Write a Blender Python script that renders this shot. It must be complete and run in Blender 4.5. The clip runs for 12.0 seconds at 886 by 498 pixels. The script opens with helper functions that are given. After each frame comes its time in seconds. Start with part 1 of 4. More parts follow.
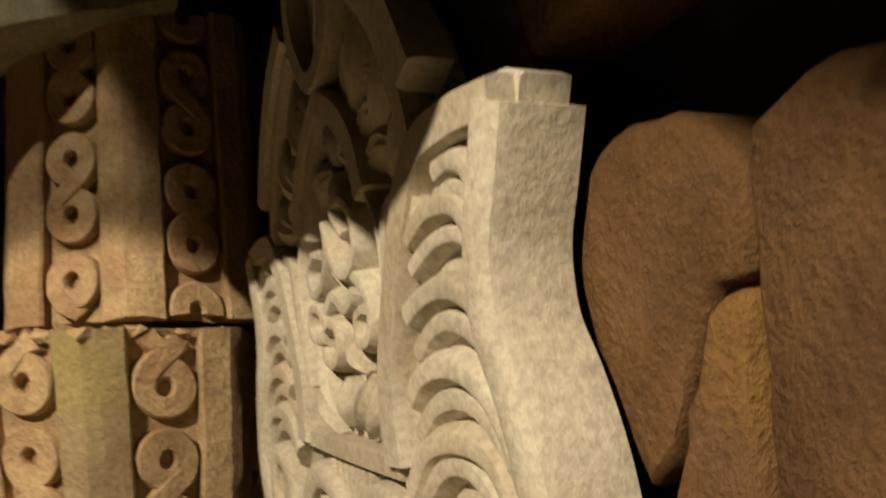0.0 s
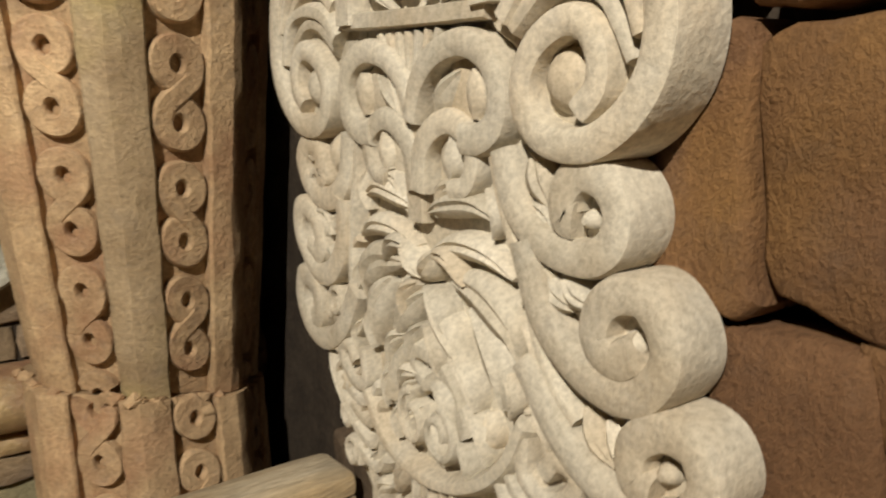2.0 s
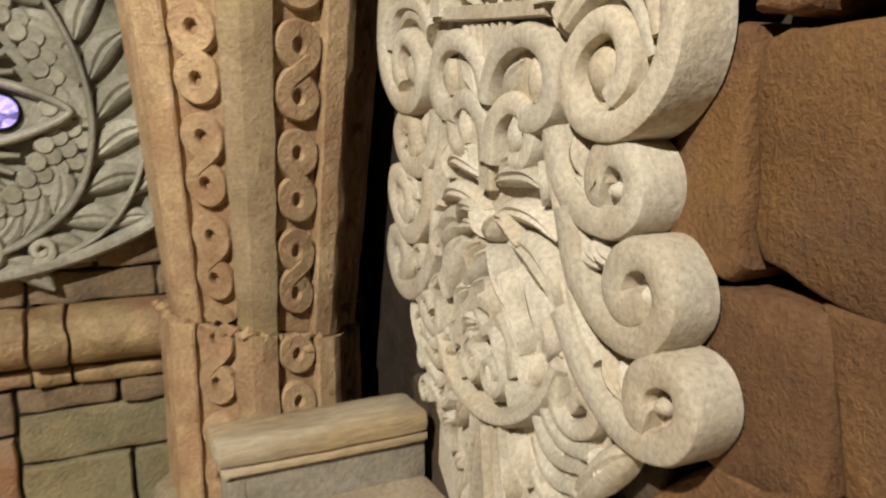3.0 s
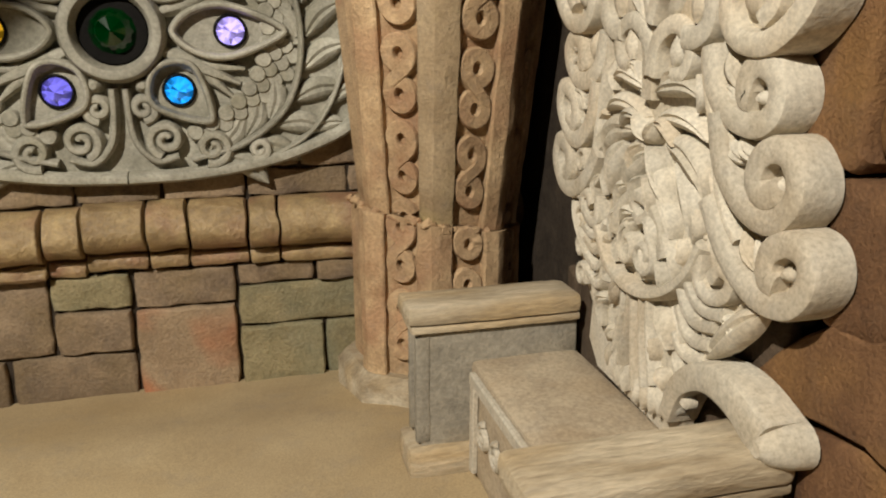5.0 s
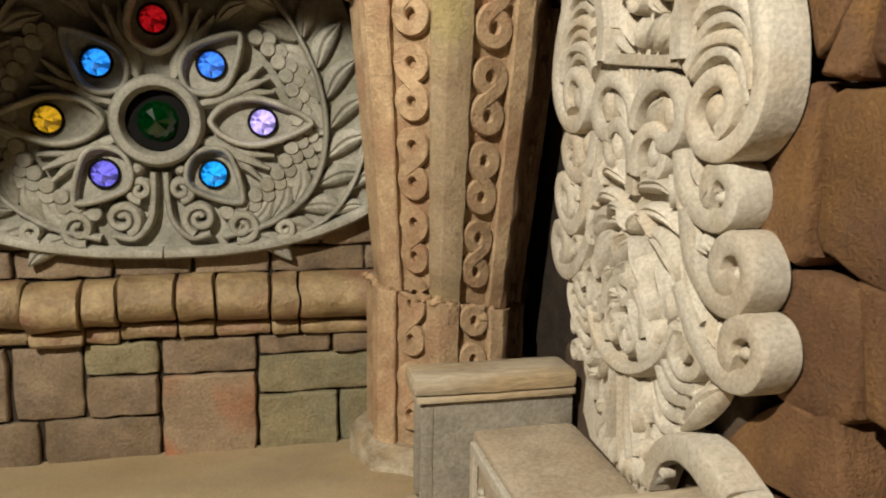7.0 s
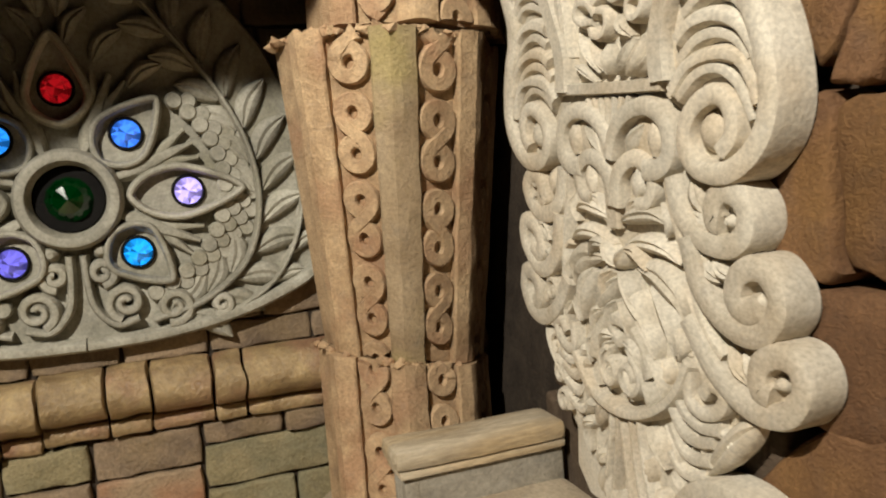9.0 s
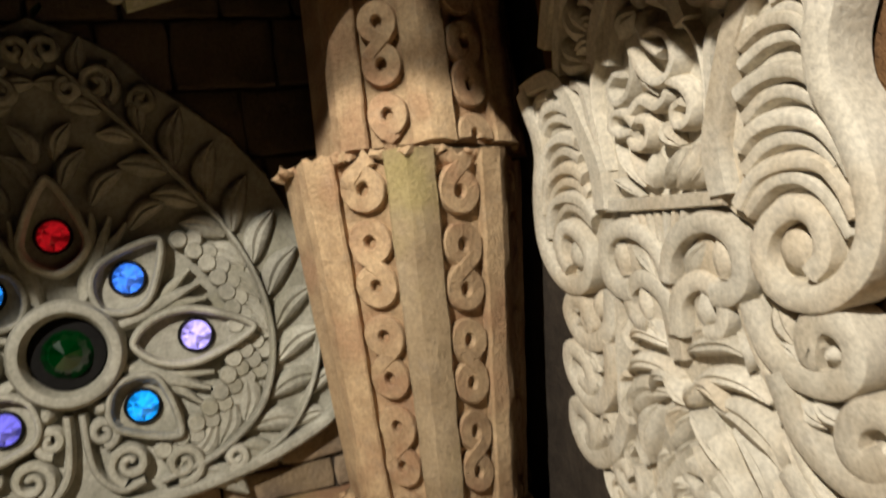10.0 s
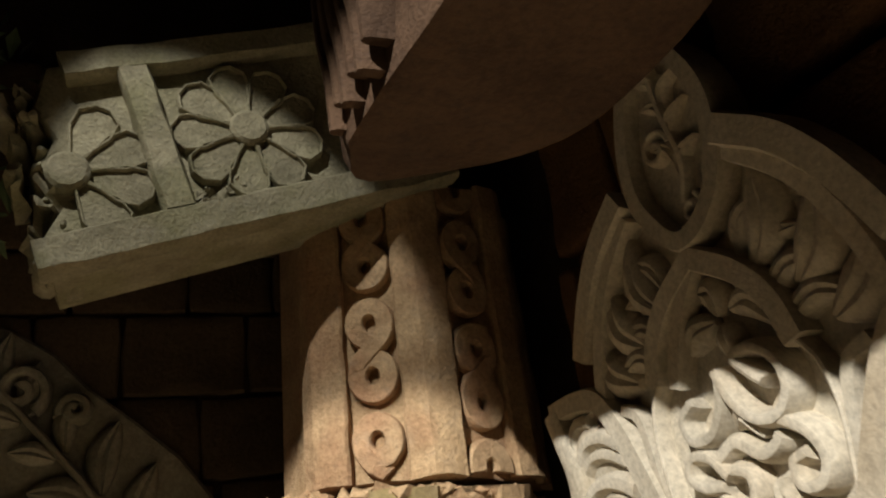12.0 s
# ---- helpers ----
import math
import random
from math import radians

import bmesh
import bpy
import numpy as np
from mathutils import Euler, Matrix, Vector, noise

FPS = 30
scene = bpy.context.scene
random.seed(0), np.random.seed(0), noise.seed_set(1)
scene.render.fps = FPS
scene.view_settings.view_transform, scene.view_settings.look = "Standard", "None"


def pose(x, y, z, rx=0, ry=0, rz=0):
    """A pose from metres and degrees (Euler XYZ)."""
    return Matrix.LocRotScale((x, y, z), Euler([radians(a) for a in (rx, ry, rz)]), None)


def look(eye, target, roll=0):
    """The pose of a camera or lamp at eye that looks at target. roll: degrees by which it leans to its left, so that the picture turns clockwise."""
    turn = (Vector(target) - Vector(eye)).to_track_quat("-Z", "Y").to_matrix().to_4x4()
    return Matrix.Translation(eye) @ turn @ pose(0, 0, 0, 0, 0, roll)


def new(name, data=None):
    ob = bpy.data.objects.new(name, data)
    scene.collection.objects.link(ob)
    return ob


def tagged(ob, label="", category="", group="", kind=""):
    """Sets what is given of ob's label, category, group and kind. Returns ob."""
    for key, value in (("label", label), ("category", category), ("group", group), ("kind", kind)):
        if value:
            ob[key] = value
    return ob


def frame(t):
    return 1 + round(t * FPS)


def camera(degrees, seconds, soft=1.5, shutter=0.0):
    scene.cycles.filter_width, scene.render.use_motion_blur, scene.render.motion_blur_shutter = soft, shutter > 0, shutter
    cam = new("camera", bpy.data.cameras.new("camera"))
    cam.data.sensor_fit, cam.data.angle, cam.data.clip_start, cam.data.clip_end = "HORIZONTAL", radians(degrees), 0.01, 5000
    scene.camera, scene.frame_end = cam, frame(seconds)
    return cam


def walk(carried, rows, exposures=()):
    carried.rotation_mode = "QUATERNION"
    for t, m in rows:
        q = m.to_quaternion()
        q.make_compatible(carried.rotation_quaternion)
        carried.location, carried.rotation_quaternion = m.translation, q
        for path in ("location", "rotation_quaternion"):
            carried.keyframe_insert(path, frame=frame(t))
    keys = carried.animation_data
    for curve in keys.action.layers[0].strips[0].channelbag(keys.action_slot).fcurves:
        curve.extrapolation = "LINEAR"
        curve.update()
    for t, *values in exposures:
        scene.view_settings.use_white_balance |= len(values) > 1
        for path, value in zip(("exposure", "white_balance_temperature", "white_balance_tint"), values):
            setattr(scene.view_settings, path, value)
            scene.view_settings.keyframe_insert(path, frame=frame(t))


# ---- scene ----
cam = camera(60.0, 12.0, soft=2.0, shutter=0.5)
PATH = [
    (0, (0.696, -0.261, 2.198), (1.56, 1.512, 2.532), -6.5),
    (0.5, (0.679, -0.146, 2.13), (1.697, 1.559, 2.365), -4.0),
    (1, (0.62, -0.119, 2.076), (1.748, 1.532, 2.09), -2.9),
    (1.5, (0.425, -0.173, 1.91), (1.606, 1.441, 1.865), -2.7),
    (2, (0.236, -0.275, 1.857), (1.345, 1.358, 1.536), -2.3),
    (2.5, (0.177, -0.374, 1.844), (1.144, 1.362, 1.62), -0.8),
    (3, (0.2, -0.583, 1.845), (1.042, 1.196, 1.489), 0.0),
    (3.5, (0.127, -0.698, 1.817), (0.798, 1.142, 1.414), 0.4),
    (3.7, (0.11, -0.724, 1.864), (0.712, 1.128, 1.404), -1.0),
    (5.3, (-0.075, -1.012, 1.841), (0.402, 0.851, 1.292), -0.1),
    (5.5, (-0.075, -1.035, 1.851), (0.403, 0.829, 1.307), -0.7),
    (6, (-0.11, -1.108, 1.859), (0.426, 0.759, 1.385), -0.5),
    (6.5, (-0.107, -1.163, 1.876), (0.378, 0.742, 1.504), -0.1),
    (7, (-0.063, -1.233, 1.907), (0.386, 0.684, 1.556), 1.0),
    (7.5, (-0.046, -1.29, 1.923), (0.463, 0.623, 1.638), -0.3),
    (7.7, (-0.044, -1.29, 1.916), (0.507, 0.613, 1.646), 0.3),
    (9.3, (-0.238, -0.857, 1.894), (0.46, 1.006, 1.692), -4.5),
    (9.5, (-0.233, -0.807, 1.937), (0.404, 1.082, 1.773), -5.1),
    (10, (-0.165, -0.65, 1.995), (0.52, 1.229, 2.037), -7.8),
    (10.5, (-0.117, -0.5, 2.041), (0.596, 1.359, 2.225), -6.0),
    (11, (-0.08, -0.381, 2.121), (0.64, 1.449, 2.484), -6.7),
    (11.5, (-0.017, -0.204, 2.193), (0.743, 1.534, 2.826), -7.5),
    (12, (0.021, -0.079, 2.23), (0.764, 1.617, 2.984), -7.7),
]
walk(cam, [(t, look(eye, target, roll)) for t, eye, target, roll in PATH],
     [(0.0, -0.60, 7800, 10), (1.0, -0.42, 6900, 10), (2.0, -0.18, 6350, 10), (3.0, -0.12, 6250, 10), (7.5, -0.15, 6250, 10), (9.5, -0.1, 6150, 10), (12.0, -0.18, 6050, 10)])


# ---- light: one warm theatre spot on the throne, a small one on the frieze, a dark hall round them ----
world = bpy.data.worlds.new("hall_air")
world.use_nodes = True
world.node_tree.nodes["Background"].inputs[0].default_value = (0.9, 0.7, 0.5, 1)
world.node_tree.nodes["Background"].inputs[1].default_value = 0.004
scene.world = world


def spot(name, eye, target, half, watts, colour, blend, radius):
    data = bpy.data.lights.new(name, "SPOT")
    data.energy, data.color, data.spot_size, data.spot_blend, data.shadow_soft_size = watts, colour, radians(2 * half), blend, radius
    ob = new(name, data)
    ob.matrix_world = look(eye, target)
    return ob


spot("throne_spotlight", (-3.08, -2.57, 5.53), (0.66, 1.93, -0.21), 19.45, 2980, (1.0, 0.91, 0.76), 0.06, 0.05)
spot("frieze_spotlight", (-0.9, 0.1, 5.2), (0.24, 1.93, 3.13), 9.2, 290, (1.0, 0.93, 0.78), 0.15, 0.04)


# ---- materials ----
def mat(name, dark, light, rough=0.85, scale=4.0, grain=60.0, bump=0.25, accent=None, accent_amount=0.35, spec=0.25, stretch=(1, 1, 1)):
    """Painted plaster stone: broad washes, fine grain, pits, and a tint that differs from piece to piece."""
    m = bpy.data.materials.new(name)
    m.use_nodes = True
    nt = m.node_tree
    N, L = nt.nodes, nt.links
    b = N["Principled BSDF"]
    co = N.new("ShaderNodeTexCoord")
    info = N.new("ShaderNodeObjectInfo")
    shift = N.new("ShaderNodeVectorMath")
    shift.operation = "ADD"
    L.new(co.outputs["Object"], shift.inputs[0])
    L.new(info.outputs["Random"], shift.inputs[1])
    if stretch != (1, 1, 1):
        pull = N.new("ShaderNodeVectorMath")
        pull.operation = "MULTIPLY"
        pull.inputs[1].default_value = stretch
        L.new(shift.outputs[0], pull.inputs[0])
        shift = pull
    big = N.new("ShaderNodeTexNoise")
    big.inputs["Scale"].default_value, big.inputs["Detail"].default_value, big.inputs["Roughness"].default_value = scale, 5, 0.62
    fine = N.new("ShaderNodeTexNoise")
    fine.inputs["Scale"].default_value, fine.inputs["Detail"].default_value, fine.inputs["Roughness"].default_value = grain, 4, 0.7
    for n in (big, fine):
        L.new(shift.outputs[0], n.inputs["Vector"])
    ramp = N.new("ShaderNodeValToRGB")
    ramp.color_ramp.elements[0].position, ramp.color_ramp.elements[1].position = 0.32, 0.68
    ramp.color_ramp.elements[0].color, ramp.color_ramp.elements[1].color = (*dark, 1), (*light, 1)
    L.new(big.outputs["Fac"], ramp.inputs["Fac"])
    last = ramp.outputs["Color"]
    if accent:
        wash = N.new("ShaderNodeTexNoise")
        wash.inputs["Scale"].default_value, wash.inputs["Detail"].default_value = scale * 0.55, 3
        off = N.new("ShaderNodeVectorMath")
        off.operation = "ADD"
        off.inputs[1].default_value = (7.3, 1.9, 4.1)
        L.new(shift.outputs[0], off.inputs[0])
        L.new(off.outputs[0], wash.inputs["Vector"])
        lift = N.new("ShaderNodeMapRange")
        lift.inputs["From Min"].default_value, lift.inputs["From Max"].default_value, lift.inputs["To Max"].default_value = 0.48, 0.66, accent_amount
        L.new(wash.outputs["Fac"], lift.inputs["Value"])
        mix = N.new("ShaderNodeMixRGB")
        mix.inputs["Color2"].default_value = (*accent, 1)
        L.new(lift.outputs[0], mix.inputs["Fac"])
        L.new(last, mix.inputs["Color1"])
        last = mix.outputs["Color"]
    stain = N.new("ShaderNodeTexNoise")
    stain.inputs["Scale"].default_value, stain.inputs["Detail"].default_value, stain.inputs["Roughness"].default_value = scale * 2.3, 6, 0.75
    far = N.new("ShaderNodeVectorMath")
    far.operation = "ADD"
    far.inputs[1].default_value = (3.1, 8.7, 2.2)
    L.new(shift.outputs[0], far.inputs[0])
    L.new(far.outputs[0], stain.inputs["Vector"])
    cool = N.new("ShaderNodeMapRange")
    cool.inputs["From Min"].default_value, cool.inputs["From Max"].default_value, cool.inputs["To Max"].default_value = 0.52, 0.74, 0.34
    L.new(stain.outputs["Fac"], cool.inputs["Value"])
    wash2 = N.new("ShaderNodeMixRGB")
    mean = [(a + b) / 2 for a, b in zip(dark, light)]
    grey_mean = sum(mean) / 3
    wash2.inputs["Color2"].default_value = (*[(m * 0.45 + grey_mean * 0.55) * 0.72 for m in mean], 1)
    L.new(cool.outputs[0], wash2.inputs["Fac"])
    L.new(last, wash2.inputs["Color1"])
    last = wash2.outputs["Color"]
    speck = N.new("ShaderNodeMixRGB")
    speck.blend_type = "MULTIPLY"
    speck.inputs["Fac"].default_value = 0.5
    grey = N.new("ShaderNodeMapRange")
    grey.inputs["From Min"].default_value, grey.inputs["From Max"].default_value = 0.3, 0.62
    grey.inputs["To Min"].default_value, grey.inputs["To Max"].default_value = 0.45, 1.16
    L.new(fine.outputs["Fac"], grey.inputs["Value"])
    L.new(last, speck.inputs["Color1"])
    L.new(grey.outputs[0], speck.inputs["Color2"])
    tint = N.new("ShaderNodeMixRGB")
    tint.blend_type = "MULTIPLY"
    tint.inputs["Fac"].default_value = 1
    own = N.new("ShaderNodeMapRange")
    own.inputs["To Min"].default_value, own.inputs["To Max"].default_value = 0.86, 1.1
    L.new(info.outputs["Random"], own.inputs["Value"])
    L.new(speck.outputs["Color"], tint.inputs["Color1"])
    L.new(own.outputs[0], tint.inputs["Color2"])
    L.new(tint.outputs["Color"], b.inputs["Base Color"])
    b.inputs["Roughness"].default_value = rough
    b.inputs["Specular IOR Level"].default_value = spec
    mid = N.new("ShaderNodeTexNoise")
    mid.inputs["Scale"].default_value, mid.inputs["Detail"].default_value = grain * 0.3, 5
    L.new(shift.outputs[0], mid.inputs["Vector"])
    addn = N.new("ShaderNodeMath")
    addn.operation = "ADD"
    L.new(mid.outputs["Fac"], addn.inputs[0])
    L.new(fine.outputs["Fac"], addn.inputs[1])
    bp = N.new("ShaderNodeBump")
    bp.inputs["Strength"].default_value, bp.inputs["Distance"].default_value = bump, 0.016
    L.new(addn.outputs[0], bp.inputs["Height"])
    L.new(bp.outputs["Normal"], b.inputs["Normal"])
    return m


CREAM = mat("throne_plaster", (0.488, 0.435, 0.339), (0.657, 0.604, 0.498), 0.8, 5, 70, 0.25, (0.46, 0.34, 0.20), 0.4)
ARM = mat("arm_stone", (0.324, 0.248, 0.151), (0.605, 0.518, 0.378), 0.8, 8, 60, 0.5, (0.50, 0.35, 0.17), 0.6, 0.25, (0.22, 1, 1))
SEATM = mat("seat_stone", (0.382, 0.304, 0.211), (0.53, 0.441, 0.317), 0.85, 4, 60, 0.3, (0.40, 0.29, 0.17), 0.5)
GREY = mat("grey_stone", (0.254, 0.23, 0.184), (0.382, 0.345, 0.276), 0.85, 5, 50, 0.4, (0.32, 0.26, 0.17), 0.4)
TAN = mat("pillar_sandstone", (0.344, 0.223, 0.121), (0.6, 0.427, 0.249), 0.85, 6, 70, 0.6, (0.38, 0.205, 0.115), 0.6)
KNOT = mat("guilloche_sandstone", (0.352, 0.226, 0.125), (0.603, 0.427, 0.251), 0.8, 8, 70, 0.6, (0.40, 0.215, 0.12), 0.6)
MOSS = mat("mossy_sandstone", (0.28, 0.20, 0.115), (0.44, 0.335, 0.21), 0.85, 4, 70, 0.45, (0.31, 0.26, 0.08), 0.6)
CARVE = mat("medallion_plaster", (0.25, 0.235, 0.185), (0.45, 0.425, 0.35), 0.85, 5, 60, 0.35, (0.22, 0.20, 0.13), 0.5)
ROCK = mat("brown_rock", (0.11, 0.055, 0.0267), (0.23, 0.123, 0.0568), 0.8, 3.2, 85, 0.6, (0.26, 0.14, 0.04), 0.65)
# Darker stone: upper north courses, and shade painted in behind the throne
DARKENEDROCK = mat("darkened_rock", (0.08, 0.055, 0.036), (0.14, 0.10, 0.065), 0.85, 3, 60, 0.5)
BLOCK = mat("wall_block", (0.181, 0.132, 0.0903), (0.338, 0.248, 0.157), 0.85, 6, 60, 0.7, (0.23, 0.165, 0.09), 0.6)
GREENBLOCK = mat("green_stained_block", (0.247, 0.208, 0.111), (0.403, 0.338, 0.195), 0.85, 4, 60, 0.7, (0.17, 0.20, 0.15), 0.55)
REDBLOCK = mat("red_stained_block", (0.275, 0.194, 0.119), (0.413, 0.306, 0.194), 0.85, 4, 60, 0.6, (0.42, 0.16, 0.075), 0.75)
MOULD = mat("moulding_stone", (0.226, 0.149, 0.0721), (0.474, 0.345, 0.175), 0.36, 7, 45, 0.8, (0.30, 0.145, 0.095), 0.6, 0.5)
MORTAR = mat("joint", (0.03, 0.022, 0.016), (0.06, 0.045, 0.032), 0.95, 6, 40, 0.4)
SAND = mat("sand_floor", (0.35, 0.265, 0.154), (0.466, 0.366, 0.217), 0.9, 1.6, 120, 0.08, (0.37, 0.265, 0.13), 0.5)
FRIEZE = mat("frieze_stone", (0.24, 0.215, 0.14), (0.42, 0.38, 0.26), 0.85, 8, 80, 0.6, (0.22, 0.215, 0.10), 0.5)
CLAY = mat("red_clay_stone", (0.06, 0.034, 0.02), (0.11, 0.065, 0.038), 0.85, 4, 60, 0.5)
HALL = mat("dark_hall", (0.05, 0.038, 0.028), (0.09, 0.07, 0.05), 0.95, 1.5, 20, 0.3)
# Near-black, for the gem rims and the hub disc
NEARBLACK = mat("near_black_setting", (0.004, 0.0035, 0.003), (0.009, 0.008, 0.007), 0.7, 6, 40, 0.2, None, 0.35, 0.1)
LEAFGREEN = mat("leaf_green", (0.05, 0.09, 0.03), (0.12, 0.17, 0.08), 0.5, 9, 60, 0.1)


# Backlight is put into the glass as emission, random from facet to facet
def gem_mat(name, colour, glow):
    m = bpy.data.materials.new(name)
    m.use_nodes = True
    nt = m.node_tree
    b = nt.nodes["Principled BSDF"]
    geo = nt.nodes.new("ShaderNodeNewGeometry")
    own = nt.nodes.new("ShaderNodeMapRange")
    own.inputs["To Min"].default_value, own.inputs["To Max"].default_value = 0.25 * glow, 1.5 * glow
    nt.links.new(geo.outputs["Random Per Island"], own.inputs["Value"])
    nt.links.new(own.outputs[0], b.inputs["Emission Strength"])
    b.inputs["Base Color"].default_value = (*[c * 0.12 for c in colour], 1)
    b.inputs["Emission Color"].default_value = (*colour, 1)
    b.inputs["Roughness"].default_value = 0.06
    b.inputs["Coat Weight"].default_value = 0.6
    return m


# ---- mesh helpers ----
def finish(bm, smooth=40):
    bmesh.ops.recalc_face_normals(bm, faces=bm.faces)
    me = bpy.data.meshes.new("mesh")
    bm.to_mesh(me)
    bm.free()
    for p in me.polygons:
        p.use_smooth = smooth > 0
    if smooth:
        me.set_sharp_from_angle(angle=radians(smooth))
    return me


def part(name, bm, material, parent, label="", smooth=40):
    ob = new(name, finish(bm, smooth))
    ob.data.materials.append(material)
    ob.parent = parent
    if parent is not None and parent.type == "EMPTY":
        ob.matrix_parent_inverse = parent.matrix_basis.inverted()
    if label:
        ob["label"] = label
    return ob


def thing(name, at, label, category, group="", kind=""):
    ob = new(name)
    ob.empty_display_size = 0.1
    ob.matrix_basis = Matrix.Translation(at)
    return tagged(ob, label, category, group, kind)


def setting(name, bm, material, label, category):
    ob = new(name, finish(bm))
    ob.data.materials.append(material)
    return tagged(ob, label, category, "", "structure")


def jit(p, k, f=3.0):
    return Vector(p) + noise.noise_vector(Vector(p) * f) * k


ROUND = ((-1, 0), (-0.86, 0.62), (-0.45, 0.95), (0, 1), (0.45, 0.95), (0.86, 0.62), (1, 0))
FLAT = ((-1, 0), (-1, 0.75), (-0.8, 1), (0.8, 1), (1, 0.75), (1, 0))
LEAF = ((-1, 0), (-0.93, 0.5), (-0.68, 0.86), (-0.3, 1), (0, 0.80), (0.3, 1), (0.68, 0.86), (0.93, 0.5), (1, 0))
PILL = "pill"
BAND = ((-1, 0), (-1, 0.68), (-0.86, 0.90), (-0.5, 1), (0.5, 1), (0.86, 0.90), (1, 0.68), (1, 0))


def sweep(bm, pts, width, high, F, prof=ROUND, base=0.0, closed=False):
    """A carved band along a line on a face: F(u, v, h) lays it into the world. width and high may be functions of 0..1."""
    pts = [Vector((p[0], p[1])) for p in pts]
    n = len(pts)
    rings = []
    for i, p in enumerate(pts):
        a, b = (pts[i - 1], pts[(i + 1) % n]) if closed else (pts[max(i - 1, 0)], pts[min(i + 1, n - 1)])
        d = (b - a).normalized() if (b - a).length > 1e-9 else Vector((1, 0))
        side = Vector((-d.y, d.x))
        t = i / (n - 1)
        w = width(t) if callable(width) else width
        k = high(t) if callable(high) else high
        rings.append([bm.verts.new(F(*(p + side * (s * w)), base if g == 0 else g * k)) for s, g in prof])
    m = len(prof)
    for i in range(n if closed else n - 1):
        a, b = rings[i], rings[(i + 1) % n]
        for j in range(m - 1):
            bm.faces.new((a[j], a[j + 1], b[j + 1], b[j]))
    if not closed:
        bm.faces.new(rings[0])
        bm.faces.new(rings[-1][::-1])


def curve(*pts, n=18):
    """A smooth line through a few points."""
    P = [Vector(p) for p in pts]
    P = [2 * P[0] - P[1]] + P + [2 * P[-1] - P[-2]]
    out = []
    seg = len(P) - 3
    for k in range(n + 1):
        t = k / n * seg
        i = min(int(t), seg - 1)
        f = t - i
        a, b, c, d = P[i : i + 4]
        out.append(0.5 * ((2 * b) + (c - a) * f + (2 * a - 5 * b + 4 * c - d) * f * f + (3 * b - a - 3 * c + d) * f**3))
    return out


def spiral(cx, cy, r0, r1, turns, start, n=26):
    """From radius r0 in to r1; start in degrees; turns below zero run clockwise."""
    return [Vector((cx + (r0 + (r1 - r0) * k / n) * math.cos(radians(start) + turns * math.tau * k / n),
                    cy + (r0 + (r1 - r0) * k / n) * math.sin(radians(start) + turns * math.tau * k / n))) for k in range(n + 1)]


def slab(bm, outline, F, h0, h1, bevel=0.012):
    """A plate with the outline, from depth h0 to h1, with an eased front edge."""
    c = sum((Vector(p) for p in outline), Vector((0, 0))) / len(outline)
    rings = []
    for h, k in ((h0, 0), (h1 - bevel, 0), (h1, bevel)):
        rings.append([bm.verts.new(F(*(Vector(p) + (c - Vector(p)).normalized() * k), h)) for p in outline])
    n = len(outline)
    for a, b in zip(rings, rings[1:]):
        for i in range(n):
            bm.faces.new((a[i], a[(i + 1) % n], b[(i + 1) % n], b[i]))
    bm.faces.new(rings[-1])
    bm.faces.new(rings[0][::-1])


def disc(bm, cx, cy, r, F, h0, h1, n=26, bevel=0.01):
    slab(bm, [(cx + r * math.cos(math.tau * k / n), cy + r * math.sin(math.tau * k / n)) for k in range(n)], F, h0, h1, bevel)


def boss(bm, cx, cy, r, F, high, base=0.0, n=12):
    """A low dome."""
    rings = []
    for a in (0, 25, 50, 72):
        rings.append([bm.verts.new(F(cx + r * math.cos(radians(a)) * math.cos(math.tau * k / n), cy + r * math.cos(radians(a)) * math.sin(math.tau * k / n), base + (high - base) * math.sin(radians(a)) / math.sin(radians(72)))) for k in range(n)])
    for a, b in zip(rings, rings[1:]):
        for k in range(n):
            bm.faces.new((a[k], a[(k + 1) % n], b[(k + 1) % n], b[k]))
    bm.faces.new(rings[-1])
    bm.faces.new(rings[0][::-1])


def belly(w, tip=0.1):
    return lambda t: max(w * math.sin(math.pi * min(1, t * 0.94 + 0.05)) ** 0.75, w * tip)


def leaf(bm, p, q, w, F, high=0.03, bend=0.15, base=0.0):
    p, q = Vector(p), Vector(q)
    side = Vector((-(q - p).y, (q - p).x)) * bend
    sweep(bm, curve(p, (p + q) / 2 + side, q, n=9), belly(w), lambda t: high * (0.75 + 0.25 * math.sin(math.pi * t)), F, LEAF, base)


def box(bm, x0, x1, y0, y1, z0, z1, r=0.02, wear=0.004, cuts=5):
    """A worn block with eased edges."""
    g = bmesh.ops.create_cube(bm, size=1)["verts"]
    for v in g:
        v.co = Vector(((x0 + x1) / 2 + v.co.x * (x1 - x0), (y0 + y1) / 2 + v.co.y * (y1 - y0), (z0 + z1) / 2 + v.co.z * (z1 - z0)))
    edges = list({e for v in g for e in v.link_edges})
    got = bmesh.ops.bevel(bm, geom=edges, offset=r, segments=2, affect="EDGES", profile=0.6)
    if wear:
        faces = [f for f in bm.faces]
        bmesh.ops.subdivide_edges(bm, edges=[e for e in bm.edges if e.calc_length() > 0.12], cuts=cuts, use_grid_fill=True)
        for v in bm.verts:
            v.co = jit(v.co, wear, 6)


